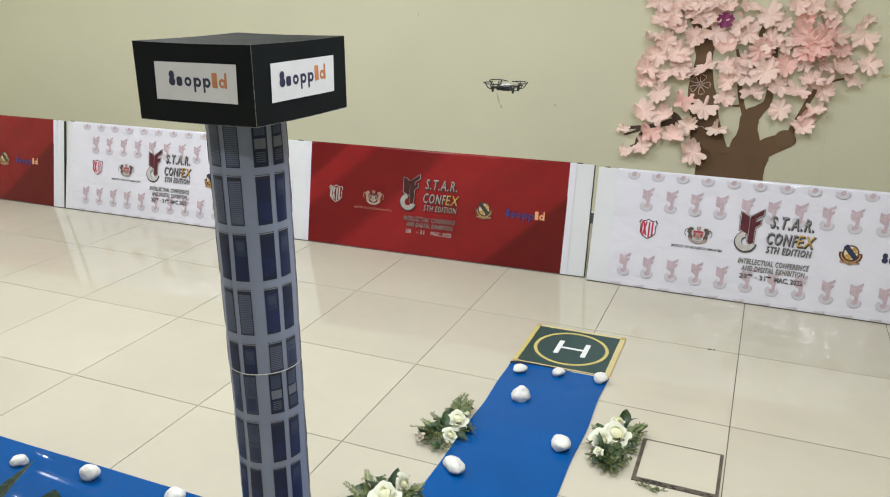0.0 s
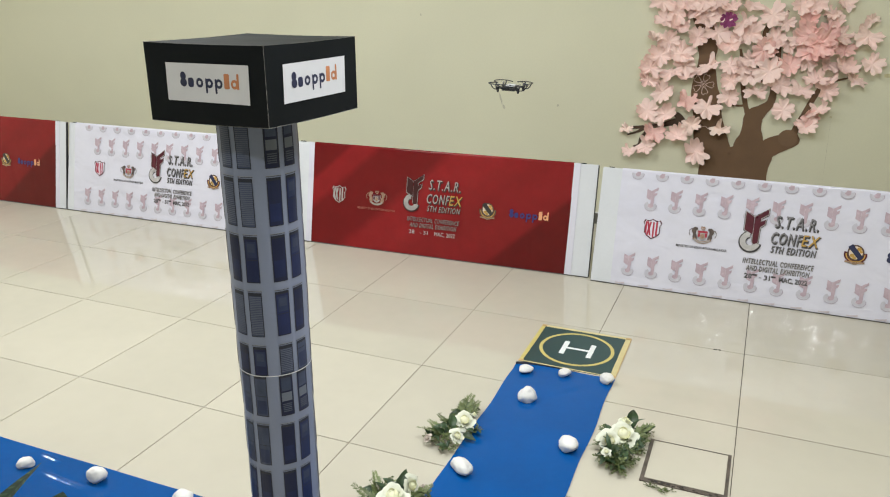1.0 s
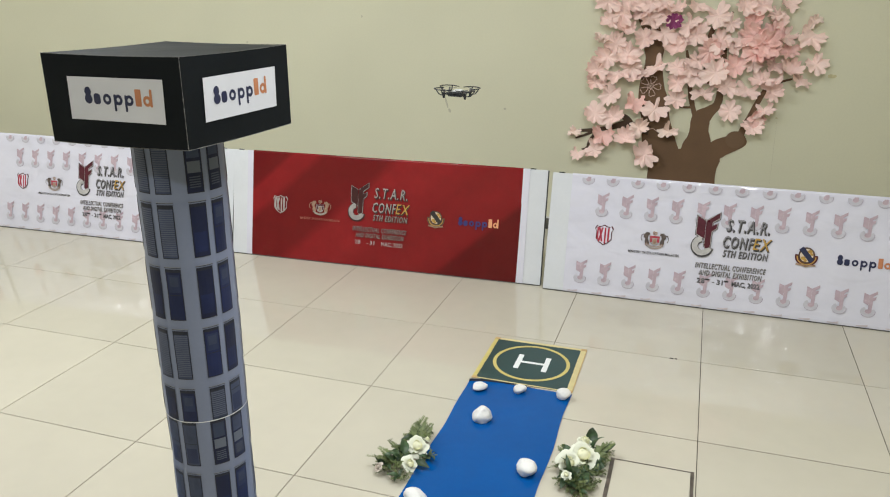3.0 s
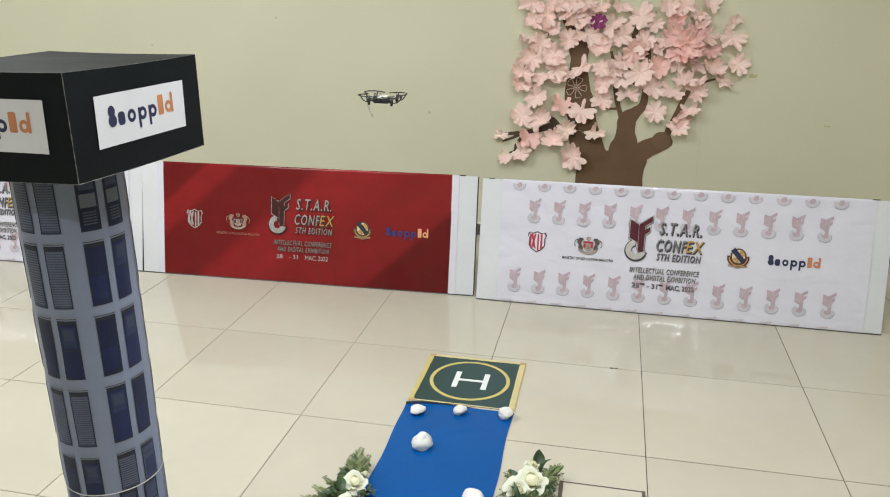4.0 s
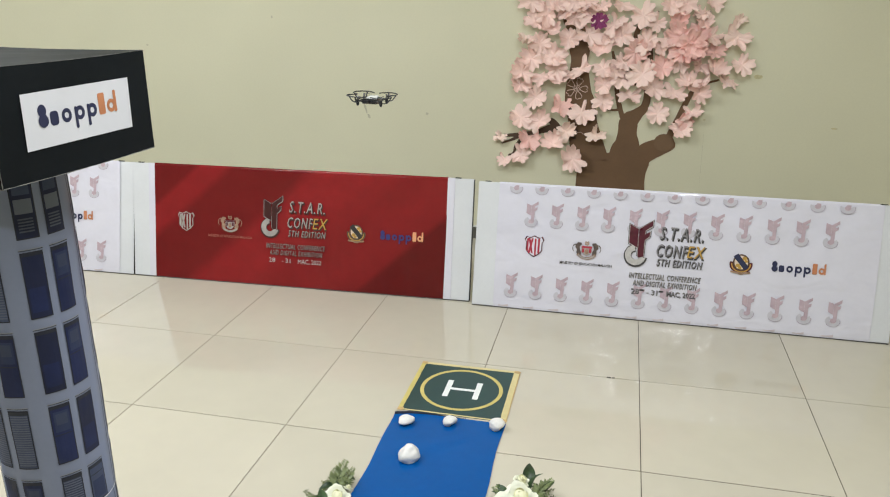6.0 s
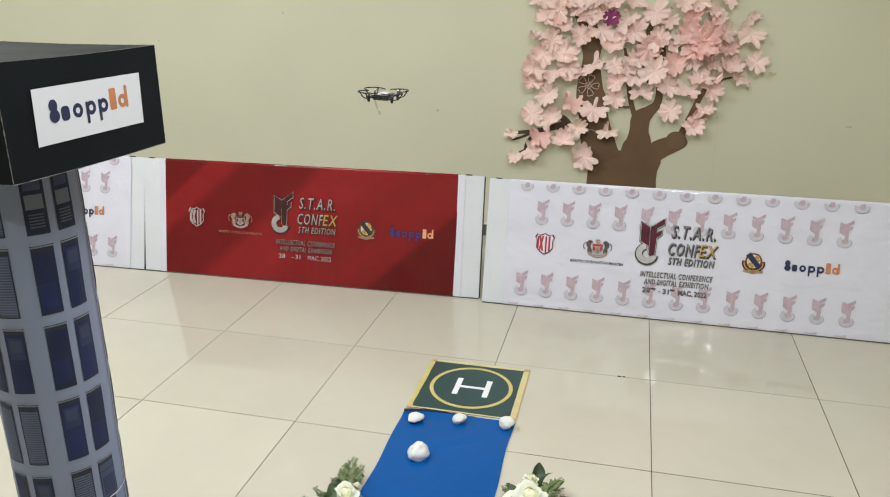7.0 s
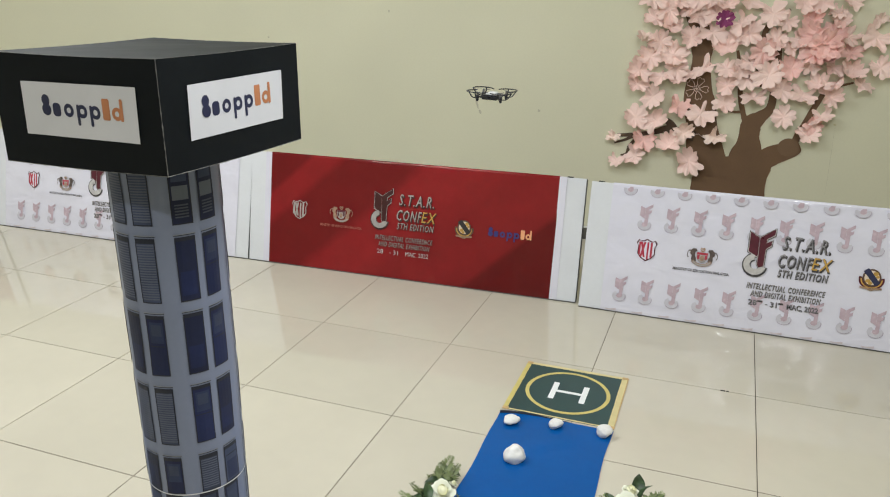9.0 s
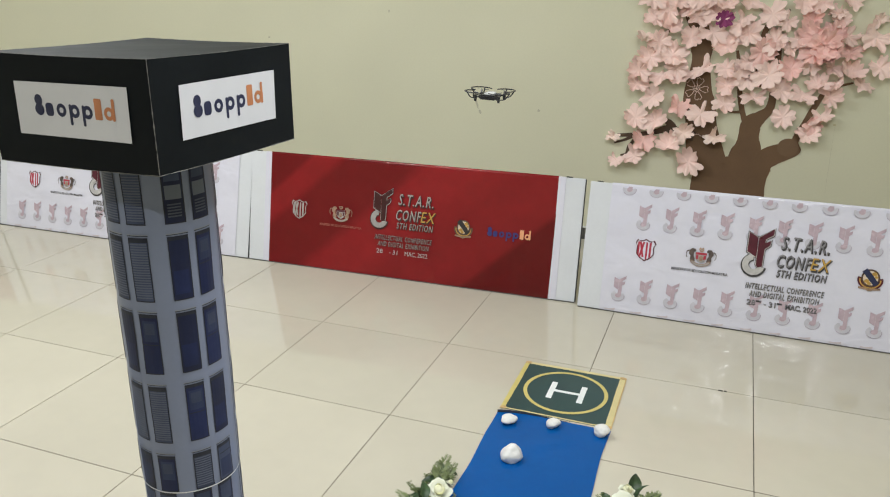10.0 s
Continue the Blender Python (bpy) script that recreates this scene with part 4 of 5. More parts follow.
def landing_pad():
    x0, x1, y0, y1 = 0.353, 0.738, -0.413, -0.040
    cx, cy = (x0 + x1) / 2, (y0 + y1) / 2
    t = thing("landing_pad", "dark green helicopter landing pad mat with yellow circle and border", "landing pad", pose(cx, cy, 0))
    w, h = (x1 - x0) / 2, (y1 - y0) / 2
    part("mat", box(bmesh.new(), (-w, -h, 0.0005), (w, h, 0.0022), 0.0004), PAD_GREEN, t)
    rnd = random.Random(2)

    def strip_of_tape(a, b, width, lift, m, name):
        """A torn straight tape from a to b."""
        a, b = Vector(a), Vector(b)
        d = (b - a).normalized()
        s = Vector((-d.y, d.x))
        bm = bmesh.new()
        rows = []
        for k in range(13):
            p = a + (b - a) * k / 12
            l, r = width / 2 + rnd.uniform(-0.0007, 0.0007), width / 2 + rnd.uniform(-0.0007, 0.0007)
            rows.append([bm.verts.new((*(p + s * l), lift)), bm.verts.new((*(p - s * r), lift))])
        for p, q in zip(rows, rows[1:]):
            bm.faces.new((p[0], q[0], q[1], p[1]))
        part(name, bm, m, t)

    strip_of_tape((-w, h - 0.005), (w, h - 0.005), 0.017, 0.0030, PAD_CREAM, "border_tape")
    strip_of_tape((-w + 0.004, -h), (-w + 0.004, h), 0.017, 0.0034, PAD_YELLOW, "border_tape")
    strip_of_tape((w - 0.007, -h), (w - 0.007, h), 0.021, 0.0034, PAD_CREAM, "border_tape")
    strip_of_tape((w + 0.004, -h), (w + 0.004, h), 0.006, 0.0030, MASKING, "tape_edge")
    strip_of_tape((-w, -h + 0.004), (w, -h + 0.003), 0.008, 0.0030, PAD_CREAM, "border_tape")
    for x, y in ((-w + 0.006, h - 0.005), (w - 0.006, h - 0.005), (-w + 0.006, -h + 0.004), (w - 0.006, -h + 0.004)):
        bm = box(bmesh.new(), (x - 0.011, y - 0.009, 0.0036), (x + 0.011, y + 0.009, 0.0042), 0.0002)
        part("corner_tape", bm, MASKING, t, "tan masking tape on a corner")
    bm = bmesh.new()
    rows = []
    for k in range(65):
        a = 2 * math.pi * k / 64
        rows.append([bm.verts.new((r * math.cos(a), r * math.sin(a) * 0.99 + 0.002, 0.0030)) for r in (0.142, 0.156)])
    for p, q in zip(rows, rows[1:]):
        bm.faces.new((p[0], p[1], q[1], q[0]))
    part("ring", bm, PAD_YELLOW, t, "yellow printed circle")
    bm = bmesh.new()
    for lo, hi in (((-0.062, -0.061), (-0.041, 0.063)), ((0.051, -0.061), (0.072, 0.063)), ((-0.041, -0.007), (0.051, 0.009))):
        vs = [bm.verts.new((x, y, 0.0030)) for x, y in ((lo[0], lo[1]), (hi[0], lo[1]), (hi[0], hi[1]), (lo[0], hi[1]))]
        bm.faces.new(vs)
    part("letter_h", bm, PAD_WHITE, t, "white capital letter H")


landing_pad()


# ---------------------------------------------------------------- pebbles
def pebble(x, y, size, squash, turn, seed, slim=0.8, point=None, peak=0.0, base=0.003):
    """A worn pebble; point is the bearing of its tapering end, peak how much it narrows upwards."""
    bm = bmesh.new()
    bmesh.ops.create_icosphere(bm, subdivisions=4, radius=0.5)
    rnd = random.Random(seed)
    shift = Vector((rnd.uniform(-9, 9), rnd.uniform(-9, 9), rnd.uniform(-9, 9)))
    for v in bm.verts:
        p = v.co.normalized()
        r = 0.5 * (1 + 0.26 * noise.noise(p * 0.9 + shift) + 0.09 * noise.noise(p * 2.2 + shift) + 0.012 * noise.noise(p * 7 + shift))
        narrow = 1 - peak * p.z
        if point is not None:
            c = p.x * math.cos(radians(point)) + p.y * math.sin(radians(point))
            r *= 0.94 + 0.34 * max(0.0, c) ** 3 - 0.10 * max(0.0, -c) ** 2
        v.co = Vector((p.x * r * narrow, p.y * r * slim * narrow, p.z * r * squash)) * size
    low = min(v.co.z for v in bm.verts)
    for v in bm.verts:
        v.co.z = max(v.co.z - low - (0.20 if peak else 0.06) * size, 0.0)
    ob = part("pebble", bm, PEBBLE, None, "", True)
    ob.matrix_world = pose(x, y, base, 0, 0, turn)
    tagged(ob, "smooth white quartz pebble lying on the blue strip", "pebble", "pebbles")


for n, (x, y, size, squash, turn) in enumerate((
        (0.408, -0.490, 0.070, 0.60, 10), (0.551, -0.468, 0.062, 0.68, 60), (0.716, -0.462, 0.064, 0.80, 20), (0.474, -0.700, 0.090, 0.86, 35),
        (0.690, -0.952, 0.088, 0.72, -20), (0.409, -1.200, 0.108, 0.50, -32), (-0.880, -1.708, 0.066, 0.66, 25), (-0.614, -1.676, 0.076, 0.78, 15), (-0.292, -1.664, 0.080, 0.70, 0))):
    pebble(x, y - 0.007, size * 0.84, squash, turn, n + 3, 0.6 if n == 5 else 0.8, {0: -100, 1: -55, 4: -80}.get(n), 0.15 if n == 3 else 0.0)


# ---------------------------------------------------------------- floor hatch
def floor_hatch():
    x0, x1, y0, y1 = 0.934, 1.193, -1.040, -0.790
    t = thing("floor_hatch", "tiled floor access cover in a dirty metal rim", "floor hatch", pose((x0 + x1) / 2, (y0 + y1) / 2, 0))
    w, h = (x1 - x0) / 2, (y1 - y0) / 2
    part("cover_tile", box(bmesh.new(), (-w + 0.010, -h + 0.022, -0.01), (w - 0.009, h - 0.006, 0.0022), 0.0012), TILE, t)
    for lo, hi in (((-w, -h, 0.0004), (-w + 0.013, h, 0.0030)), ((w - 0.011, -h, 0.0004), (w, h, 0.0030)), ((-w + 0.013, h - 0.007, 0.0004), (w - 0.011, h - 0.001, 0.0026)), ((-w + 0.013, -h, 0.0004), (w - 0.011, -h + 0.022, 0.0028))):
        part("rim_bar", box(bmesh.new(), lo, hi, 0.0008), HATCH_METAL, t)
    for k in range(3):
        part("rim_slot", box(bmesh.new(), (-w + 0.044 + 0.019 * k, -h + 0.006, 0.0027), (-w + 0.055 + 0.019 * k, -h + 0.016, 0.0032), 0.0002), BLACK_TAPE, t, "dark slot in the rim")
    rnd = random.Random(8)
    bm = bmesh.new()
    for _ in range(26):
        x, y = rnd.uniform(-w + 0.015, w - 0.02), rnd.uniform(-h + 0.003, -h + 0.018)
        s = rnd.uniform(0.002, 0.006)
        box(bm, (x - s, y - s * 0.5, 0.0026), (x + s, y + s * 0.5, 0.0026 + s * 0.35), s * 0.1)
    part("grit", bm, DIRT, t, "dark grit along the rim")


floor_hatch()


# ---------------------------------------------------------------- silk flower bouquets
def rose_mesh(seed, closed=0.0):
    """A full rose of diameter about 1: rings of wide rounded petals wrapped round one another."""
    rnd = random.Random(seed)
    bm = bmesh.new()
    for ring, (count, rad, high, flare) in enumerate(((2, 0.10, 0.45, -0.02), (3, 0.165, 0.43, -0.02), (3, 0.225, 0.39, 0.02), (4, 0.28, 0.32, 0.10), (5, 0.33, 0.24, 0.18), (5, 0.35, 0.16, 0.24))):
        flare *= 1 - closed
        for k in range(count):
            a0 = 2 * math.pi * (k + 0.43 * ring + rnd.uniform(-0.10, 0.10)) / count
            span = (1.30 if count < 4 else 1.02 if count == 4 else 0.88) * rnd.uniform(0.92, 1.1)
            size = rad * rnd.uniform(0.86, 1.18)
            tall, out, wave = high * rnd.uniform(0.74, 1.14), flare * rnd.uniform(0.4, 1.7), rnd.uniform(0, 6.28)
            rows = []
            for i in range(7):
                v = i / 6
                row = []
                for j in range(9):
                    u = j / 4 - 1
                    half = span * (0.45 + 0.55 * math.sin(math.pi * min(0.5, 0.08 + 0.55 * v)))
                    r = size * (0.30 + 0.70 * math.sin(math.pi / 2 * min(1.0, 1.25 * v))) + out * v ** 3 * (1 - 0.35 * u * u) + 0.022 * u
                    r += (0.030 if ring < 3 else 0.062) * math.sin((3.0 if ring < 3 else 4.2) * u + wave) * v * v
                    z = tall * v * (1 - 0.24 * abs(u) ** 3 * v + 0.10 * math.sin(4.0 * u + 2 * wave) * v) - out * 0.55 * max(0.0, v - 0.7) * 2.2
                    a = a0 + half * u
                    row.append(bm.verts.new((r * math.cos(a), r * math.sin(a), z)))
                rows.append(row)
            for p, q in zip(rows, rows[1:]):
                for j in range(8):
                    bm.faces.new((p[j], p[j + 1], q[j + 1], q[j])).material_index = 1 if ring < 3 else 0
    begun = len(bm.faces)
    lathe(bm, [(0.02, 0.04), (0.22, 0.13), (0.255, 0.22), (0.235, 0.29), (0.175, 0.35), (0.100, 0.39), (0.012, 0.40)], sides=14)
    bm.faces.ensure_lookup_table()
    for f in bm.faces[begun:]:
        f.material_index = 1
    me = bpy.data.meshes.new("rose")
    bm.to_mesh(me)
    bm.free()
    me.materials.append(ROSE)
    me.materials.append(ROSE_HEART)
    me.shade_smooth()
    return me


def plant_leaf_mesh(fat, blunt):
    """A broad leaf of length 1 along +x with paler slanting veins."""
    bm = bmesh.new()
    rows = []
    for i in range(31):
        u = i / 30
        half = fat * 0.5 * min(1.0, 0.25 + 2.6 * u) * (max(0.0, 1 - max(0.0, (u - 0.30) / 0.70) ** blunt)) + 0.002
        rows.append([bm.verts.new((u - 0.06 * abs(s) * min(1, 3 * (1 - u)), s * half, 0.05 * math.sin(math.pi * u) + abs(s) * half * 0.22)) for s in (-1, -0.6, -0.2, 0, 0.2, 0.6, 1)])
    for n, (a, b) in enumerate(zip(rows, rows[1:])):
        for j in range(6):
            bm.faces.new((a[j], a[j + 1], b[j + 1], b[j])).material_index = 1 if n % 3 == 1 and j not in (2, 3) else 0
    me = bpy.data.meshes.new("broad_leaf")
    bm.to_mesh(me)
    bm.free()
    me.materials.append(PLANT_GREEN)
    me.materials.append(LEAF_VEIN)
    me.shade_smooth()
    return me


def leaf_mesh(fat):
    """A pointed leaf of length 1 along +x, folded on its midrib and arched."""
    bm = bmesh.new()
    rows = []
    for i in range(9):
        u = i / 8
        half = fat * 0.5 * math.sin(math.pi * min(1.0, 0.03 + u ** 0.85 * 0.97)) ** 0.9 + (0.004 if i == 0 else 0)
        z = 0.18 * math.sin(math.pi * u)
        rows.append([bm.verts.new((u, s * half, z + abs(s) * half * 0.35 + 0.01 * math.sin(9 * u) * s)) for s in (-1, -0.5, 0, 0.5, 1)])
    for a, b in zip(rows, rows[1:]):
        for j in range(4):
            bm.faces.new((a[j], a[j + 1], b[j + 1], b[j]))
    me = bpy.data.meshes.new("leaf")
    bm.to_mesh(me)
    bm.free()
    me.materials.append(LEAF)
    me.shade_smooth()
    return me


def frond_mesh(seed, pairs, small):
    """A fern frond of length 1 along +x with leaflets on a thin stem."""
    rnd = random.Random(seed)
    bm = bmesh.new()
    stem = [(u, 0.05 * math.sin(2 * u + seed), 0.22 * math.sin(2.4 * u) * 0.5) for u in [k / 8 for k in range(9)]]
    tube(bm, stem, 0.010, 4, 0, 0.003)
    for k in range(pairs):
        u = 0.14 + 0.84 * k / pairs
        y, z = 0.05 * math.sin(2 * u + seed), 0.11 * math.sin(2.4 * u)
        for s in (-1, 1):
            length = small * (1.15 - u) * rnd.uniform(0.8, 1.2) + 0.04
            a = s * radians(rnd.uniform(40, 68))
            d = Vector((math.cos(a), math.sin(a), rnd.uniform(-0.1, 0.5)))
            side = Vector((-math.sin(a), math.cos(a), rnd.uniform(-0.3, 0.3)))
            p = Vector((u, y, z))
            w = length * 0.17
            q = [p, p + d * length * 0.45 + side * w, p + d * length, p + d * length * 0.45 - side * w]
            bm.faces.new([bm.verts.new(v) for v in q])
    me = bpy.data.meshes.new("fern_frond")
    bm.to_mesh(me)
    bm.free()
    me.materials.append(FERN)
    return me


def sprig_mesh(seed):
    """A bushy sprig of many small leaves, about 1 across."""
    rnd = random.Random(seed)
    bm = bmesh.new()
    for _ in range(12):
        a, lift = rnd.uniform(0, 2 * math.pi), rnd.uniform(0.1, 0.75)
        tip = Vector((math.cos(a), math.sin(a), lift)) * rnd.uniform(0.35, 0.6)
        tube(bm, [(0, 0, 0), tuple(tip * 0.5 + Vector((0, 0, 0.05))), tuple(tip)], 0.012, 4, 0, 0.005)
        for k in range(12):
            p = tip * rnd.uniform(0.3, 1.0)
            d = Vector((rnd.uniform(-1, 1), rnd.uniform(-1, 1), rnd.uniform(-0.2, 1))).normalized()
            s = d.cross(Vector((rnd.uniform(-1, 1), rnd.uniform(-1, 1), rnd.uniform(-1, 1)))).normalized()
            n = rnd.uniform(0.08, 0.15)
            q = [p, p + d * n * 0.5 + s * n * 0.3, p + d * n, p + d * n * 0.5 - s * n * 0.3]
            bm.faces.new([bm.verts.new(v) for v in q])
    me = bpy.data.meshes.new("green_sprig")
    bm.to_mesh(me)
    bm.free()
    me.materials.append(FERN)
    return me


ROSES = [rose_mesh(1), rose_mesh(2), rose_mesh(5, 0.5)]
PLANT_LEAVES = [plant_leaf_mesh(0.27, 1.25), plant_leaf_mesh(0.62, 4.0)]
LEAVES = [leaf_mesh(0.42), leaf_mesh(0.24)]
FRONDS = [frond_mesh(1, 20, 0.24), frond_mesh(2, 18, 0.20), frond_mesh(6, 22, 0.22)]
SPRIGS = [sprig_mesh(3), sprig_mesh(4), sprig_mesh(7)]
SMALL_ROSE = ROSES[1].copy()
SMALL_ROSE.materials.clear()
SMALL_ROSE.materials.append(ROSE_PINK)
SMALL_ROSE.materials.append(ROSE_PINK)


def aimed(base, tip, scale, roll=0.0, flip=1.0):
    """A pose whose x axis runs from base to tip."""
    d = Vector(tip) - Vector(base)
    turn = d.to_track_quat("X", "Z").to_matrix().to_4x4()
    return Matrix.Translation(base) @ turn @ Matrix.Rotation(roll, 4, "X") @ Matrix.Diagonal((d.length, d.length * scale, d.length * scale, 1))


def bouquet(at, label, roses, leaves, fronds, sprigs, buds=(), white_buds=()):
    """Roses (x, y, z, size, lean x, lean y), leaves, fronds (from, to) and sprigs (x, y, z, size) round one point."""
    t = thing("bouquet", label, "artificial flowers", pose(*at), "bouquets beside the path")
    inv = Vector(at)
    for n, (x, y, z, size, ax, ay) in enumerate(roses):
        shared("rose", ROSES[n % 3], t, Matrix.Translation(Vector((x, y, z)) - inv) @ pose(0, 0, 0, ax, ay, 50 * n) @ Matrix.Scale(size, 4))
    for x, y, z, size in buds:
        shared("small_rose", SMALL_ROSE, t, Matrix.Translation(Vector((x, y, z)) - inv) @ pose(0, 0, 0, 25, -20, 0) @ Matrix.Scale(size, 4), "small dusty pink rose")
    for x, y, z, size in white_buds:
        shared("small_blossom", ROSES[0], t, Matrix.Translation(Vector((x, y, z)) - inv) @ pose(0, 0, 0, 35, -10, 0) @ Matrix.Scale(size, 4), "small white blossom")
    for n, (a, b) in enumerate(leaves):
        shared("leaf", LEAVES[n % 2], t, aimed(Vector(a) - inv, Vector(b) - inv, 1.0, 0.4 * (-1) ** n))
    for n, (a, b) in enumerate(fronds):
        shared("fern_frond", FRONDS[n % 3], t, aimed(Vector(a) - inv, Vector(b) - inv, 1.0, 0.3 * (-1) ** n))
    rnd = random.Random(len(label) + len(fronds))
    for x, y, z, size in sprigs:
        for _ in range(3):
            a, r = rnd.uniform(0, 2 * math.pi), size * rnd.uniform(0.45, 0.75)
            b = Vector((x, y, z + 0.004)) - inv
            shared("leaf", LEAVES[0], t, aimed(b, b + Vector((math.cos(a) * r, math.sin(a) * r, rnd.uniform(0.004, 0.022))), 1.0, rnd.uniform(-0.5, 0.5)))
    for n, (x, y, z, size) in enumerate(sprigs):
        shared("green_sprig", SPRIGS[n % 3], t, Matrix.Translation(Vector((x, y, z)) - inv) @ pose(0, 0, 0, 0, 0, 70 * n) @ Matrix.Scale(size, 4))
    return t


bouquet((0.315, -0.99, 0.002), "white silk roses with fern lying beside the blue strip",
        [(0.330, -0.972, 0.030, 0.060, 34, 12), (0.338, -1.070, 0.028, 0.042, 40, 5), (0.352, -0.945, 0.040, 0.028, 20, 20)],
        [((0.30, -1.03, 0.02), (0.275, -0.965, 0.045)), ((0.30, -1.04, 0.02), (0.255, -1.06, 0.05)), ((0.34, -1.03, 0.01), (0.398, -1.045, 0.012)), ((0.33, -0.95, 0.02), (0.372, -0.955, 0.02))],
        [((0.31, -0.95, 0.01), (0.302, -0.815, 0.04)), ((0.31, -0.95, 0.01), (0.275, -0.85, 0.03)), ((0.30, -1.06, 0.01), (0.196, -1.090, 0.035)), ((0.30, -1.05, 0.01), (0.215, -1.03, 0.04)), ((0.30, -1.08, 0.01), (0.250, -1.135, 0.01)), ((0.29, -1.00, 0.01), (0.232, -0.985, 0.045)), ((0.33, -0.93, 0.01), (0.332, -0.83, 0.03))],
        [(0.290, -1.055, 0.012, 0.085), (0.255, -1.085, 0.010, 0.075), (0.305, -0.915, 0.012, 0.085), (0.285, -1.005, 0.014, 0.085), (0.312, -0.865, 0.012, 0.075), (0.288, -0.90, 0.010, 0.075), (0.325, -1.12, 0.008, 0.07), (0.370, -0.99, 0.006, 0.06)],
        [(0.252, -1.112, 0.026, 0.026), (0.268, -1.045, 0.035, 0.014), (0.300, -1.125, 0.016, 0.013)])
bouquet((0.285, -1.45, 0.002), "white silk roses with dark greenery lying on the tiles",
        [(0.292, -1.450, 0.034, 0.078, 28, 0), (0.318, -1.395, 0.050, 0.048, 55, 35), (0.30, -1.54, 0.01, 0.08, 30, 0)],
        [((0.29, -1.42, 0.02), (0.285, -1.350, 0.07)), ((0.30, -1.41, 0.02), (0.325, -1.345, 0.05)), ((0.26, -1.44, 0.02), (0.205, -1.42, 0.05))],
        [((0.25, -1.45, 0.01), (0.185, -1.375, 0.05)), ((0.26, -1.47, 0.01), (0.150, -1.455, 0.04)), ((0.32, -1.43, 0.01), (0.392, -1.375, 0.05)), ((0.32, -1.45, 0.01), (0.40, -1.44, 0.04)), ((0.25, -1.50, 0.01), (0.16, -1.52, 0.03))],
        [(0.275, -1.395, 0.012, 0.095), (0.330, -1.395, 0.012, 0.090), (0.350, -1.43, 0.010, 0.085), (0.235, -1.43, 0.010, 0.085), (0.215, -1.475, 0.008, 0.080), (0.255, -1.385, 0.010, 0.075)],
        [(0.352, -1.375, 0.04, 0.016)])
bouquet((0.85, -0.89, 0.002), "white silk roses with dark leaves and fern lying on the tiles",
        [(0.852, -0.862, 0.034, 0.079, 32, 10), (0.815, -0.915, 0.036, 0.058, 36, -30), (0.846, -0.805, 0.046, 0.050, 15, 0)],
        [((0.855, -0.80, 0.02), (0.862, -0.715, 0.055)), ((0.87, -0.82, 0.02), (0.905, -0.745, 0.045)), ((0.825, -0.95, 0.03), (0.792, -0.935, 0.065)), ((0.83, -0.96, 0.03), (0.806, -0.925, 0.075)), ((0.88, -0.87, 0.02), (0.925, -0.85, 0.03)), ((0.86, -0.93, 0.02), (0.90, -0.96, 0.03)), ((0.84, -0.96, 0.02), (0.81, -1.02, 0.02))],
        [((0.88, -0.85, 0.01), (0.940, -0.765, 0.04)), ((0.88, -0.83, 0.01), (0.925, -0.79, 0.05)), ((0.82, -0.90, 0.01), (0.748, -0.935, 0.01)), ((0.85, -0.97, 0.01), (0.878, -1.058, 0.01)), ((0.84, -0.97, 0.01), (0.835, -1.045, 0.01)), ((0.81, -0.86, 0.01), (0.765, -0.83, 0.035)), ((0.82, -0.96, 0.01), (0.79, -1.015, 0.01)), ((0.86, -0.96, 0.01), (0.915, -1.01, 0.01))],
        [(0.848, -0.975, 0.012, 0.095), (0.880, -0.985, 0.008, 0.085), (0.820, -0.975, 0.010, 0.085), (0.870, -0.93, 0.012, 0.090), (0.815, -0.845, 0.010, 0.080), (0.800, -0.90, 0.010, 0.075), (0.895, -0.84, 0.010, 0.085), (0.905, -0.80, 0.010, 0.075), (0.865, -1.015, 0.006, 0.075), (0.895, -0.90, 0.008, 0.08)],
        [], [(0.820, -0.985, 0.040, 0.026)])
plant = thing("leaf_plant", "dark green striped broad artificial leaves rising from the blue strip", "artificial plant", pose(-0.60, -2.0, 0.003))
for n, (a, b, roll) in enumerate((((-0.725, -2.02, 0.0), (-0.706, -1.787, 0.11), 0.0), ((-0.500, -1.985, 0.0), (-0.547, -1.857, 0.100), 0.0), ((-0.64, -2.06, 0.0), (-0.76, -2.12, 0.07), 0.2), ((-0.60, -2.06, 0.0), (-0.52, -2.15, 0.07), -0.2))):
    shared("broad_leaf", PLANT_LEAVES[0 if n != 1 else 1], plant, aimed(Vector(a) - Vector((-0.60, -2.0, 0.003)), Vector(b) - Vector((-0.60, -2.0, 0.003)), 1.0, roll))
bm = tube(bmesh.new(), [(-0.13, -0.02, 0.002), (-0.04, -0.06, 0.006), (0.04, -0.06, 0.006), (0.10, 0.01, 0.002)], 0.004, 6)
part("stem", bm, LEAF, plant)
for n, (x, y, turn) in enumerate(((0.972, -1.056, 20), (1.000, -1.066, -30), (1.026, -1.060, 10))):
    ob = new("fallen_sprig", SPRIGS[n])
    ob.matrix_world = pose(x, y, 0.0005, 0, 0, turn) @ Matrix.Diagonal((0.045, 0.03, 0.03, 1))
    tagged(ob, "tiny fallen greenery on the tile beside the hatch", "greenery", "fallen greenery")


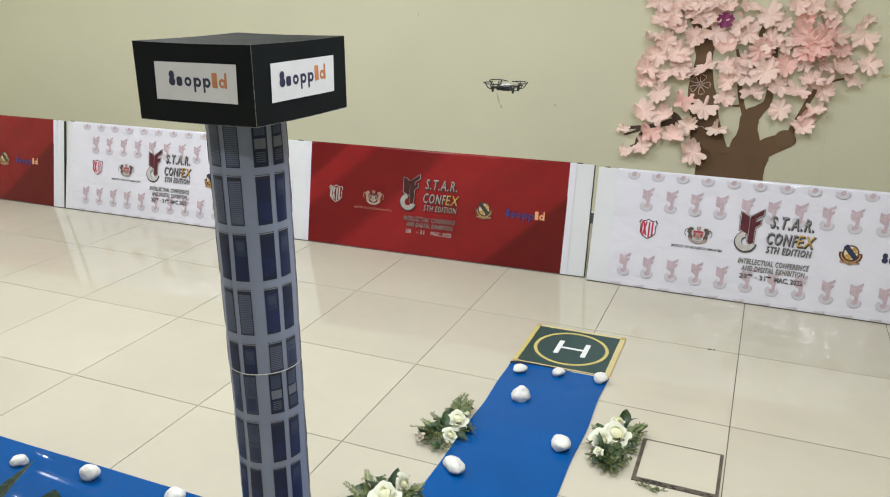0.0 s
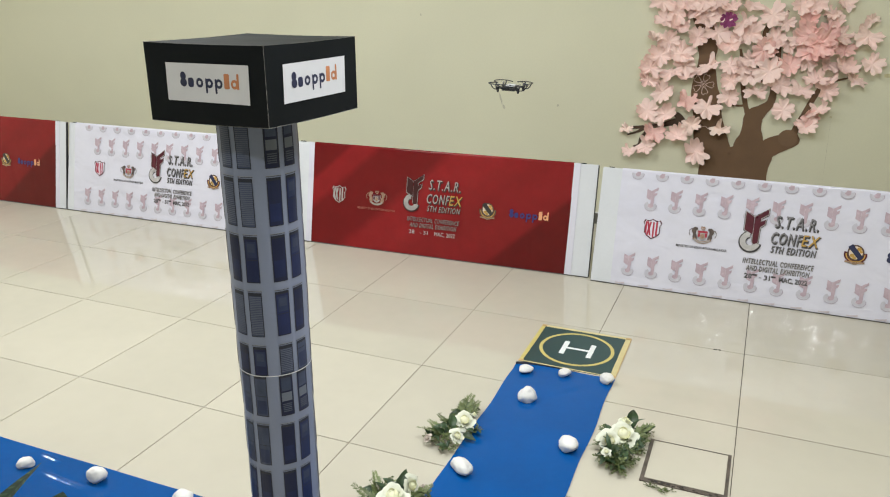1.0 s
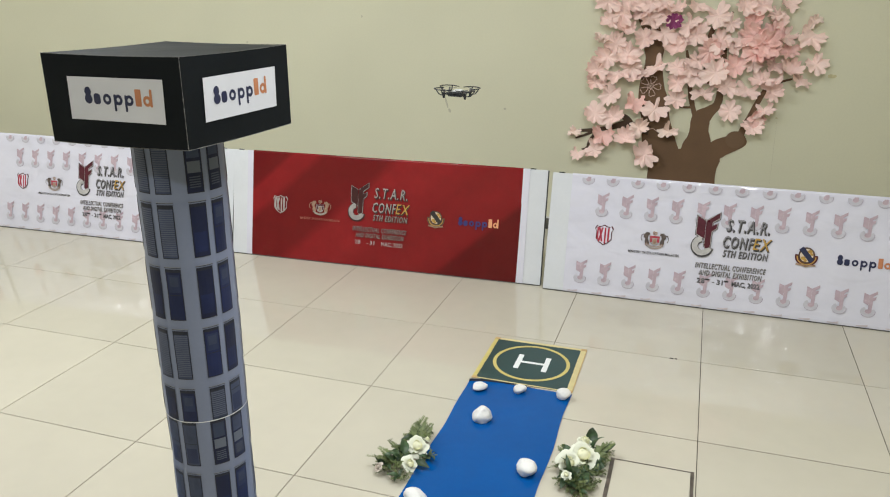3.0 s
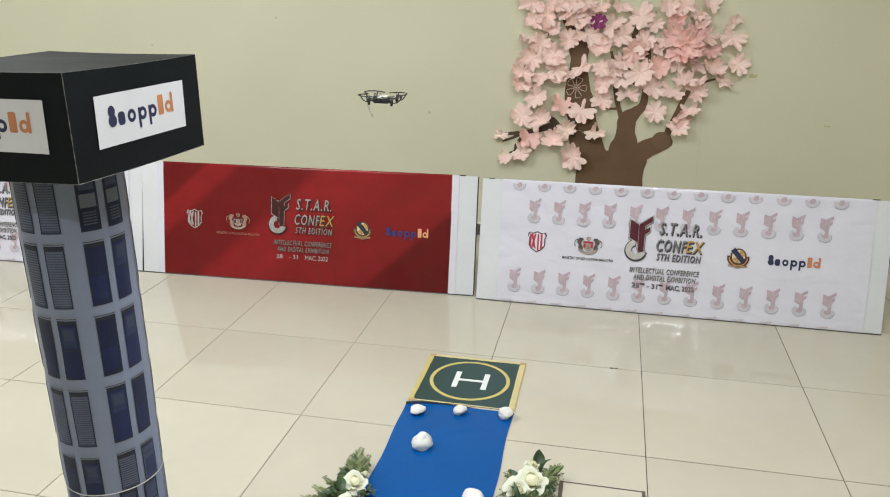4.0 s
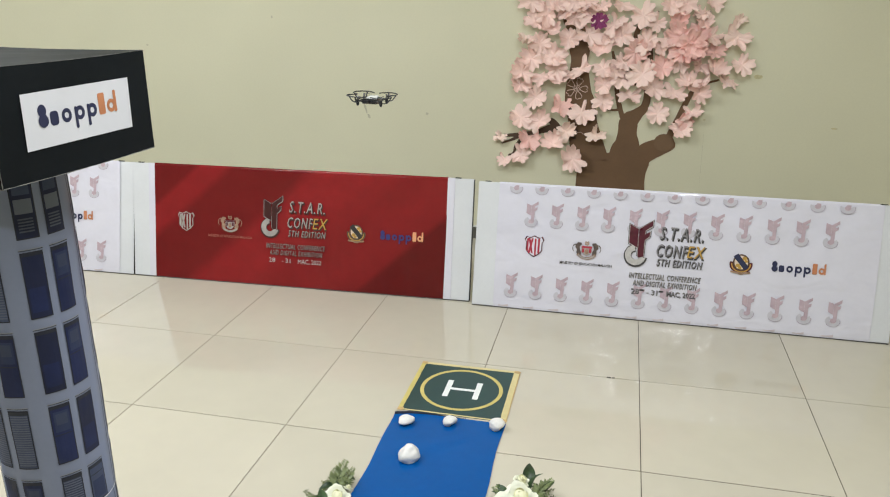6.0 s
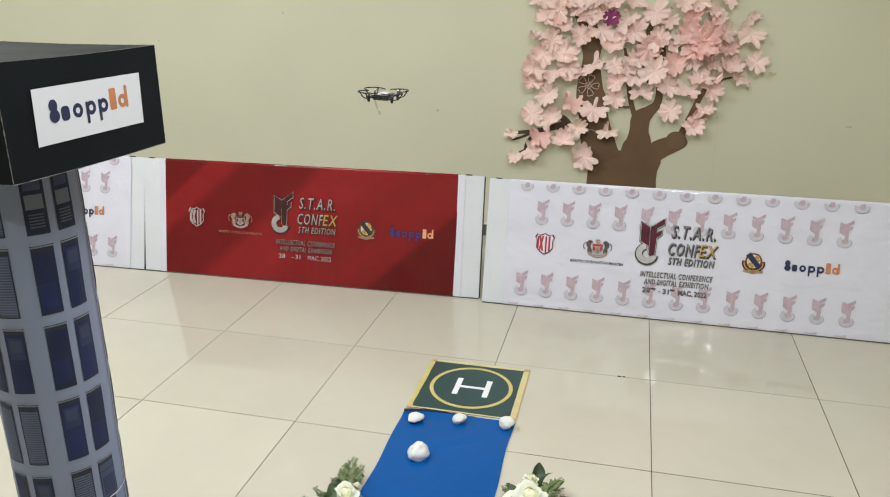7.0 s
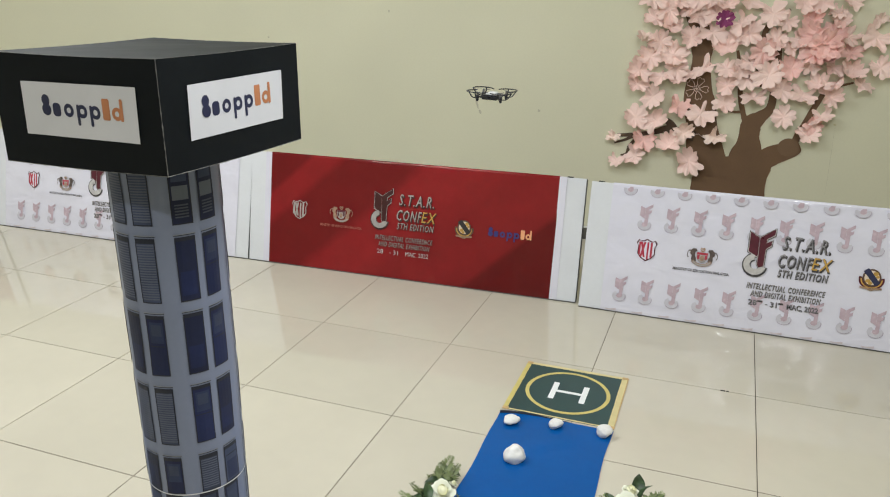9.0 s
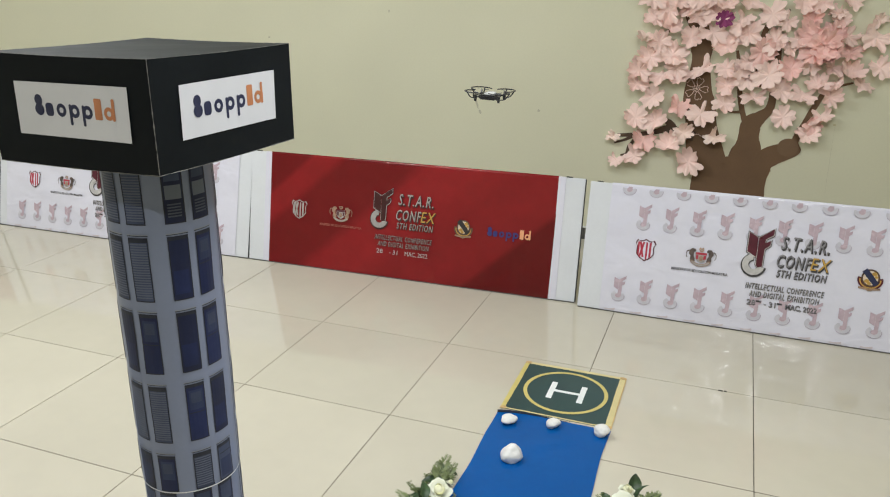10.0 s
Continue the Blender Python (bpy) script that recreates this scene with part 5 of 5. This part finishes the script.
# ---------------------------------------------------------------- drone
def drone(at):
    t = thing("drone", "small black quadcopter drone with white top shell, hovering", "drone", at)
    bm = box(bmesh.new(), (-0.035, -0.046, 0.007), (0.035, 0.046, 0.031), 0.006)
    for v in bm.verts:
        v.co.x *= 1 - 0.25 * max(0.0, 0.036 - abs(v.co.y)) / 0.036
    body = part("body", bm, DRONE_BLACK, t, "", True)
    bm = box(bmesh.new(), (-0.0235, -0.024, 0.026), (0.0235, 0.044, 0.036), 0.005)
    for v in bm.verts:
        v.co.x *= 1 - 0.25 * max(0, abs(v.co.y) - 0.02) / 0.03
    part("top_shell", bm, DRONE_WHITE, t, "glossy white top shell", True)
    bm = lathe(bmesh.new(), [(0.0055, 0), (0.0055, 0.004), (0.003, 0.0045)], sides=14)
    lens = part("camera_eye", bm, LENS, body, "dark round lens")
    lens.matrix_local = pose(0, -0.0455, 0.020, 90, 0, 0)
    for sx in (-1, 1):
        for sy in (-1, 1):
            c = Vector((sx * 0.047, sy * 0.044, 0))
            bm = bmesh.new()
            tube(bm, spline([(sx * 0.016, sy * 0.034, 0.022), (sx * 0.030, sy * 0.040, 0.021), (c.x, c.y, 0.020)], 4), 0.0052, 8, 0, 0.0046)
            part("arm", bm, DRONE_BLACK, t, "", True)
            bm = lathe(bmesh.new(), [(0.004, -0.003), (0.0052, 0.002), (0.0062, 0.012), (0.0062, 0.026), (0.0050, 0.028)], c.x, c.y, 14)
            part("landing_leg", bm, DRONE_BLACK, t, "", True)
            bm = lathe(bmesh.new(), [(0.0042, 0.028), (0.0042, 0.040), (0.0030, 0.042), (0.0012, 0.046)], c.x, c.y, 12)
            part("motor", bm, DRONE_GREY, t, "grey motor can", True)
            bm = bmesh.new()
            a0 = radians(35 + 70 * sx + 20 * sy)
            for s in (-1, 1):
                rows = []
                for k in range(7):
                    r = 0.003 + 0.033 * k / 6
                    w = 0.0045 * math.sin(math.pi * (0.18 + 0.75 * k / 6))
                    d, n = Vector((math.cos(a0), math.sin(a0), 0)) * s, Vector((-math.sin(a0), math.cos(a0), 0)) * s
                    rows.append([bm.verts.new(c + d * r + n * w + Vector((0, 0, 0.0445))), bm.verts.new(c + d * r - n * w + Vector((0, 0, 0.0435)))])
                for p, q in zip(rows, rows[1:]):
                    bm.faces.new((p[0], q[0], q[1], p[1]))
            part("propeller", bm, DRONE_BLACK, t, "thin two-blade propeller")
            out = math.atan2(sy * 0.85, sx)
            bm = bmesh.new()
            ring = [(c.x + 0.042 * math.cos(out + a), c.y + 0.042 * math.sin(out + a), 0.047 - 0.006 * (1 - math.cos(a)) * 0.3) for a in [radians(-108 + 216 * k / 26) for k in range(27)]]
            tube(bm, ring, 0.0029, 7)
            for a in (-52, 52):
                e = out + radians(a)
                tube(bm, spline([(c.x, c.y, 0.012), (c.x + 0.024 * math.cos(e), c.y + 0.024 * math.sin(e), 0.017), (c.x + 0.0415 * math.cos(e), c.y + 0.0415 * math.sin(e), 0.046)], 5), 0.0027, 7)
            part("propeller_guard", bm, DRONE_BLACK, t, "", True)
    return t


drone(pose(0.184, -0.10, 1.042, 0, 2.0, 2) @ Matrix.Diagonal((0.90, 0.90, 0.70, 1)))


# ---------------------------------------------------------------- paper cherry tree on the wall
TREE = thing("paper_cherry_tree", "brown craft paper tree with pink paper blossoms glued on the wall", "wall decoration", pose(1.03, NORTH, 0.0))


def limb(name, pts, level, m):
    """A cut-out strip of paper along (x, z, width), lying just off the wall."""
    bm = bmesh.new()
    rows = spline(pts, 7)
    y = -0.0030 - 0.00006 * level
    left, right = [], []
    for i, (x, z, w) in enumerate(rows):
        a, b = rows[max(i - 1, 0)], rows[min(i + 1, len(rows) - 1)]
        dx, dz = b[0] - a[0], b[1] - a[1]
        k = math.hypot(dx, dz)
        nx, nz = -dz / k, dx / k
        rough = 0.0016 * noise.noise((x * 31, z * 31, level))
        left.append((x + nx * (w / 2 + rough), z + nz * (w / 2 + rough)))
        right.append((x - nx * (w / 2 + rough), z - nz * (w / 2 + rough)))
    front = [[bm.verts.new((p[0] - 1.03, y, p[1])) for p in pair] for pair in zip(left, right)]
    back = [[bm.verts.new((p[0] - 1.03, -0.0006, p[1])) for p in pair] for pair in zip(left, right)]
    for i in range(len(front) - 1):
        bm.faces.new((front[i][0], front[i][1], front[i + 1][1], front[i + 1][0]))
        for s in (0, 1):
            bm.faces.new((front[i][s], front[i + 1][s], back[i + 1][s], back[i][s]))
    for i in (0, -1):
        bm.faces.new((front[i][0], front[i][1], back[i][1], back[i][0]))
    part(name, bm, m, TREE)


BOUGHS = [
    ("trunk", [(1.050, 0.000, 0.460), (1.050, 0.048, 0.437), (1.021, 0.343, 0.385), (1.023, 0.453, 0.375), (1.028, 0.518, 0.394), (1.023, 0.560, 0.409)]),
    ("left_limb", [(0.906, 0.496, 0.204), (0.873, 0.608, 0.184), (0.849, 0.720, 0.156), (0.830, 0.814, 0.163), (0.814, 0.891, 0.143), (0.812, 1.045, 0.092), (0.808, 1.121, 0.110), (0.783, 1.239, 0.080), (0.745, 1.356, 0.060), (0.717, 1.485, 0.036)]),
    ("right_limb", [(1.106, 0.478, 0.245), (1.094, 0.570, 0.176), (1.096, 0.621, 0.131), (1.094, 0.675, 0.102), (1.100, 0.736, 0.102), (1.139, 0.778, 0.066), (1.178, 0.826, 0.042), (1.184, 0.933, 0.037), (1.184, 1.083, 0.027), (1.168, 1.200, 0.024)]),
    ("bough", [(1.131, 0.499, 0.102), (1.208, 0.570, 0.107), (1.274, 0.603, 0.094), (1.318, 0.624, 0.084), (1.338, 0.633, 0.066), (1.348, 0.638, 0.030)]),
    ("bough", [(1.312, 0.622, 0.052), (1.323, 0.674, 0.036), (1.355, 0.761, 0.031), (1.398, 0.873, 0.027), (1.433, 0.934, 0.020), (1.478, 0.953, 0.014), (1.545, 0.973, 0.009)]),
    ("bough", [(0.821, 0.651, 0.056), (0.724, 0.674, 0.045), (0.673, 0.681, 0.042), (0.602, 0.659, 0.026), (0.506, 0.639, 0.022), (0.408, 0.629, 0.016)]),
    ("twig", [(0.718, 0.680, 0.032), (0.690, 0.710, 0.038), (0.665, 0.729, 0.026)]),
    ("twig", [(0.532, 0.650, 0.019), (0.461, 0.610, 0.016), (0.396, 0.585, 0.010)]),
    ("twig", [(0.523, 0.640, 0.016), (0.482, 0.572, 0.020), (0.466, 0.531, 0.013), (0.437, 0.517, 0.009)]),
    ("twig", [(1.072, 0.732, 0.028), (1.045, 0.806, 0.027), (1.025, 0.882, 0.025), (1.011, 0.990, 0.021), (0.985, 1.109, 0.014)]),
    ("twig", [(1.045, 0.799, 0.015), (1.012, 0.795, 0.012), (0.975, 0.797, 0.009)]),
    ("twig", [(1.118, 0.931, 0.024), (1.092, 1.037, 0.020), (1.096, 1.141, 0.020), (1.113, 1.229, 0.030), (1.179, 1.287, 0.020), (1.206, 1.316, 0.011)]),
    ("twig", [(0.767, 1.194, 0.025), (0.721, 1.265, 0.015), (0.706, 1.340, 0.015), (0.700, 1.456, 0.011)]),
    ("twig", [(0.644, 1.192, 0.015), (0.605, 1.258, 0.025), (0.579, 1.287, 0.015)]),
]
# left bough and its twigs: trunk's brown with shading put into the colour
for n, (name, pts) in enumerate(BOUGHS):
    limb(name, pts, n, BARK_SHADED if 5 <= n < 9 else BARK_PAPER)


def bloom_mesh(seed, lift, m, curl=1.0):
    """A blossom of diameter 1 cut from one sheet: five two-lobed petals joined at the middle, each folded and bent off the wall (-y) in its own way."""
    rnd = random.Random(seed)
    bm = bmesh.new()
    outline = ((-36, 0.325), (-32, 0.400), (-25, 0.470), (-16, 0.505), (-7, 0.468), (0, 0.415), (7, 0.468), (16, 0.505), (25, 0.470), (32, 0.400))
    petals = [(lift * rnd.choice((0.1, 0.6, 1.1, 1.6, 2.0)), rnd.uniform(-1.0, 1.0) * lift * curl, rnd.uniform(-0.04, 0.09), rnd.uniform(-0.26, 0.26), rnd.uniform(0.86, 1.10), rnd.uniform(-6, 6)) for _ in range(5)]
    spokes = []
    for k in range(5):
        up, bend, fold, twist, long, turn = petals[k]
        last = petals[k - 1]
        for deg, r in outline:
            edge = deg == -36
            if edge:
                up_here, bend_here, long_here = (up + last[0]) / 2, (bend + last[1]) / 2, (long + last[4]) / 2
            else:
                up_here, bend_here, long_here = up, bend, long
            a, f = radians(90 + 72 * k + deg + (0 if edge else turn * (1 - abs(deg) / 36))), deg / 36
            col = []
            for u in (0.30, 0.58, 0.80, 1.0):
                q = u * r / 0.5
                h = up_here * q ** 1.6 + bend_here * max(0.0, q - 0.45) ** 2 * 3 + (0 if edge else fold * (1 - abs(f)) * q + twist * f * (1 - abs(f)) * q * 1.6)
                crumple = rnd.uniform(-0.014, 0.014) * q
                slope = (h + 0.03) / max(u * r, 0.1)
                reach = long_here * (1 + 0.08 * rnd.uniform(-1, 1) * (u == 1.0)) * u * r / math.sqrt(1 + slope * slope)
                col.append(bm.verts.new((reach * math.cos(a), -0.045 - max(h + crumple, -0.035), reach * math.sin(a))))
            spokes.append(col)
    heart = bm.verts.new((0, -0.040, 0))
    for n in range(len(spokes)):
        p, q = spokes[n - 1], spokes[n]
        bm.faces.new((heart, p[0], q[0]))
        for j in range(3):
            bm.faces.new((p[j], p[j + 1], q[j + 1], q[j]))
    me = bpy.data.meshes.new("blossom")
    bm.to_mesh(me)
    bm.free()
    me.materials.append(m)
    return me


FLAT = [bloom_mesh(k, 0.11, BLOSSOM) for k in range(10)]
CUPPED = [bloom_mesh(k + 20, 0.18, BLOSSOM) for k in range(14)]
BENT = [bloom_mesh(k + 40, 0.28, BLOSSOM_PALE, 1.2) for k in range(3)]
DEEP = [bloom_mesh(k + 60, 0.19, BLOSSOM_DEEP) for k in range(4)]
# x, height and width of each blossom, bough by bough
TOP_ROW = [(0.537, 1.355, 0.147), (0.674, 1.347, 0.14), (0.631, 1.297, 0.147), (0.77, 1.356, 0.138), (0.768, 1.272, 0.139), (0.831, 1.348, 0.125), (0.915, 1.331, 0.131), (0.986, 1.242, 0.137), (0.562, 1.253, 0.129), (1.015, 1.343, 0.135), (1.133, 1.29, 0.151), (1.202, 1.253, 0.11), (1.261, 1.345, 0.138), (1.346, 1.348, 0.142), (1.473, 1.354, 0.118), (1.317, 1.26, 0.121), (1.446, 1.261, 0.107), (1.422, 1.301, 0.096)]
LEFT_SHOULDER = [(0.512, 1.15, 0.147), (0.59, 1.137, 0.142), (0.552, 1.06, 0.138), (0.67, 1.074, 0.155), (0.64, 1.209, 0.148), (0.752, 1.166, 0.14), (0.854, 1.191, 0.15), (0.937, 1.115, 0.15), (0.501, 0.985, 0.152), (0.493, 0.914, 0.146), (0.621, 0.963, 0.151), (0.715, 0.962, 0.143), (0.822, 1.005, 0.153), (0.94, 1.013, 0.122), (0.955, 0.928, 0.143)]
RIGHT_SHOULDER = [(1.031, 1.193, 0.149), (1.16, 1.157, 0.129), (1.105, 1.106, 0.148), (1.227, 1.137, 0.123), (1.285, 1.167, 0.122), (1.481, 1.19, 0.119), (1.504, 1.113, 0.125), (1.612, 1.272, 0.1), (1.603, 1.189, 0.157), (1.647, 1.049, 0.124), (1.05, 1.046, 0.12), (1.007, 1.015, 0.115), (1.251, 1.026, 0.135), (1.336, 1.057, 0.111), (1.149, 0.994, 0.161), (1.439, 1.041, 0.144), (1.517, 1.011, 0.15), (1.577, 0.965, 0.121), (1.456, 0.953, 0.122), (1.383, 0.954, 0.128), (1.046, 0.967, 0.132)]
LOW = [(0.584, 0.85, 0.149), (0.719, 0.807, 0.138), (0.837, 0.77, 0.163), (0.951, 0.836, 0.123), (0.501, 0.733, 0.145), (0.611, 0.718, 0.141), (0.76, 0.665, 0.152), (0.928, 0.652, 0.156), (0.39, 0.615, 0.106), (0.554, 0.609, 0.149), (0.696, 0.592, 0.154), (0.806, 0.511, 0.159), (0.514, 0.518, 0.131), (0.419, 0.484, 0.106), (1.092, 0.871, 0.133), (1.215, 0.92, 0.131), (1.315, 0.892, 0.136), (1.448, 0.896, 0.134), (1.247, 0.783, 0.135), (1.426, 0.789, 0.124), (1.371, 0.701, 0.134), (1.388, 0.751, 0.107)]
BETWEEN = [(0.695, 1.008, 0.131), (0.864, 1.285, 0.126), (0.73, 1.307, 0.121), (0.984, 1.181, 0.119)]
ROSETTE = [(1.330, 1.185, 0.150), (1.421, 1.198, 0.150), (1.415, 1.105, 0.150), (1.343, 1.105, 0.145), (1.382, 1.151, 0.165), (1.380, 1.154, 0.105)]
CROWN = [(0.48, 1.44, 0.14), (0.60, 1.45, 0.14), (0.72, 1.44, 0.145), (0.84, 1.45, 0.14), (0.96, 1.44, 0.14), (1.08, 1.455, 0.145), (1.20, 1.45, 0.14), (1.32, 1.445, 0.14), (1.44, 1.44, 0.13), (0.65, 1.55, 0.14), (0.80, 1.56, 0.14), (0.95, 1.55, 0.14), (1.10, 1.56, 0.14), (1.26, 1.55, 0.135)]
SIDE_ON = ((0.76, 0.665), (0.928, 0.652), (0.39, 0.615), (1.612, 1.272), (0.512, 1.15))
# blossoms whose shade is painted in with the deeper pink
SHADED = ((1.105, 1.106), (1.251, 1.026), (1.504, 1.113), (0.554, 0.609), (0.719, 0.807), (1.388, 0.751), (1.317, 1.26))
rnd = random.Random(11)
for cluster in (CROWN, BETWEEN, TOP_ROW, LEFT_SHOULDER, RIGHT_SHOULDER, LOW, ROSETTE):
    for n, (x, z, size) in enumerate(cluster):
        off, lean = rnd.uniform(0.004, 0.012), rnd.uniform(-42, -14)
        if cluster is ROSETTE:
            me, off, lean = DEEP[n % 4], 0.018 + 0.006 * n, -22 + 3 * n
        elif (x, z) in SIDE_ON:
            me = BENT[n % 3]
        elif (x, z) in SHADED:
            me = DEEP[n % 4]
        elif (x, z) == (1.149, 0.994):
            me, off, lean = FLAT[2], 0.026, -14
        else:
            me = rnd.choice(CUPPED if rnd.random() < 0.6 else FLAT)
        tilt = pose(0, 0, 0, lean, 0, rnd.uniform(-20, 20))
        shared("blossom", me, TREE, Matrix.Translation((x - 1.03, -off, z)) @ tilt @ Matrix.Rotation(rnd.uniform(0, 6.28), 4, "Y") @ Matrix.Scale((0.86 if me in BENT else 1.08) * size, 4))
shared("blossom", bloom_mesh(77, 0.1, BLOSSOM_PURPLE), TREE, Matrix.Translation((0.904 - 1.03, -0.040, 1.268)) @ Matrix.Scale(0.098, 4), "purple paper blossom")


def outline_bloom(x, z, size, turn):
    """A blossom cut as a thin paper outline."""
    bm = bmesh.new()
    for k in range(5):
        a = radians(turn + 72 * k)
        loop = [(0.10, 0), (0.25, 0.10), (0.42, 0.15), (0.50, 0.08), (0.46, 0), (0.50, -0.08), (0.42, -0.15), (0.25, -0.10), (0.10, 0)]
        pts = [(size * (u * math.cos(a) - w * math.sin(a)), -0.019, size * (u * math.sin(a) + w * math.cos(a))) for u, w in loop]
        tube(bm, pts, 0.0018, 5)
    for k in range(5):
        a = radians(turn + 36 + 72 * k)
        tube(bm, [(0, -0.019, 0), (size * 0.16 * math.cos(a), -0.019, size * 0.16 * math.sin(a))], 0.0014, 5)
    ob = part("outline_blossom", bm, OUTLINE_PINK, TREE, "blossom cut as a thin pale paper outline")
    ob.matrix_local = Matrix.Translation((x - 1.03, 0, z))


outline_bloom(0.806, 0.908, 0.118, 70)


def cut_edge(pts):
    """A thin pale strip of cut paper, zigzag, on the bark."""
    bm = tube(bmesh.new(), [(x - 1.03, -0.010, z) for x, z in pts], 0.0017, 5)
    part("paper_trim", bm, OUTLINE_PINK, TREE, "thin pale cut paper edge")


cut_edge([(0.812, 0.676), (0.824, 0.663), (0.842, 0.668), (0.856, 0.655), (0.868, 0.664)])
cut_edge([(0.878, 0.650), (0.890, 0.638), (0.902, 0.652), (0.900, 0.668)])
cut_edge([(0.862, 1.146), (0.874, 1.130), (0.861, 1.118), (0.872, 1.102), (0.862, 1.088)])
cut_edge([(0.846, 1.036), (0.838, 1.022), (0.848, 1.010)])
bm = disc(bmesh.new(), 1.292 - 1.03, 0.628, 0.052, 0.048, -0.0042, 0, 24)
part("bark_knot", bm, BARK_KNOT, TREE, "rounded paler brown paper end of a bough")

# ---------------------------------------------------------------- tiled floor
floor = part("floor", box(bmesh.new(), (WEST - 0.2, SOUTH - 0.2, -0.12), (EAST + 0.2, NORTH + 0.2, -0.0020)), GROUT, None)
tagged(floor, "polished cream porcelain floor tiles with thin brown joints", "floor", kind="structure")
bm = box(bmesh.new(), (0.0013, 0.0013, -0.010), (0.5987, 0.5987, 0.0), 0.0009)
tile_mesh = bpy.data.meshes.new("tile")
bm.to_mesh(tile_mesh)
bm.free()
tile_mesh.materials.append(TILE)
for i in range(-10, 7):
    for j in range(-10, 3):
        shared("tile", tile_mesh, floor, pose(0.6 * i, 0.6 * j, 0))

for x, y0, y1, m in ((1.2, -6.0, 1.48, DARK_GROUT), (1.8, -6.0, 1.48, BROWN_GROUT), (0.0, -0.6, 1.48, PALE_GROUT), (-0.6, -0.6, 1.48, PALE_GROUT)):
    part("joint_filler", box(bmesh.new(), (x - 0.00125, y0, -0.0019), (x + 0.00125, y1, -0.0006)), m, floor, "dirty joint filler" if m is DARK_GROUT else "")
for x0, x1, y in ((0.802, 2.39, -0.6), (1.21, 2.39, -1.2)):
    part("joint_filler", box(bmesh.new(), (x0, y - 0.00125, -0.0019), (x1, y + 0.00125, -0.0006)), BROWN_GROUT, floor, "dirty joint filler")
bm = bmesh.new()
for x, y, w in ((1.085, 0.0, 0.016), (1.102, 0.001, 0.010)):
    box(bm, (x - w / 2, y - 0.004, 0.0), (x + w / 2, y + 0.004, 0.0016), 0.0006)
part("chipped_joint", bm, DIRT, floor, "dark chip in a tile joint")
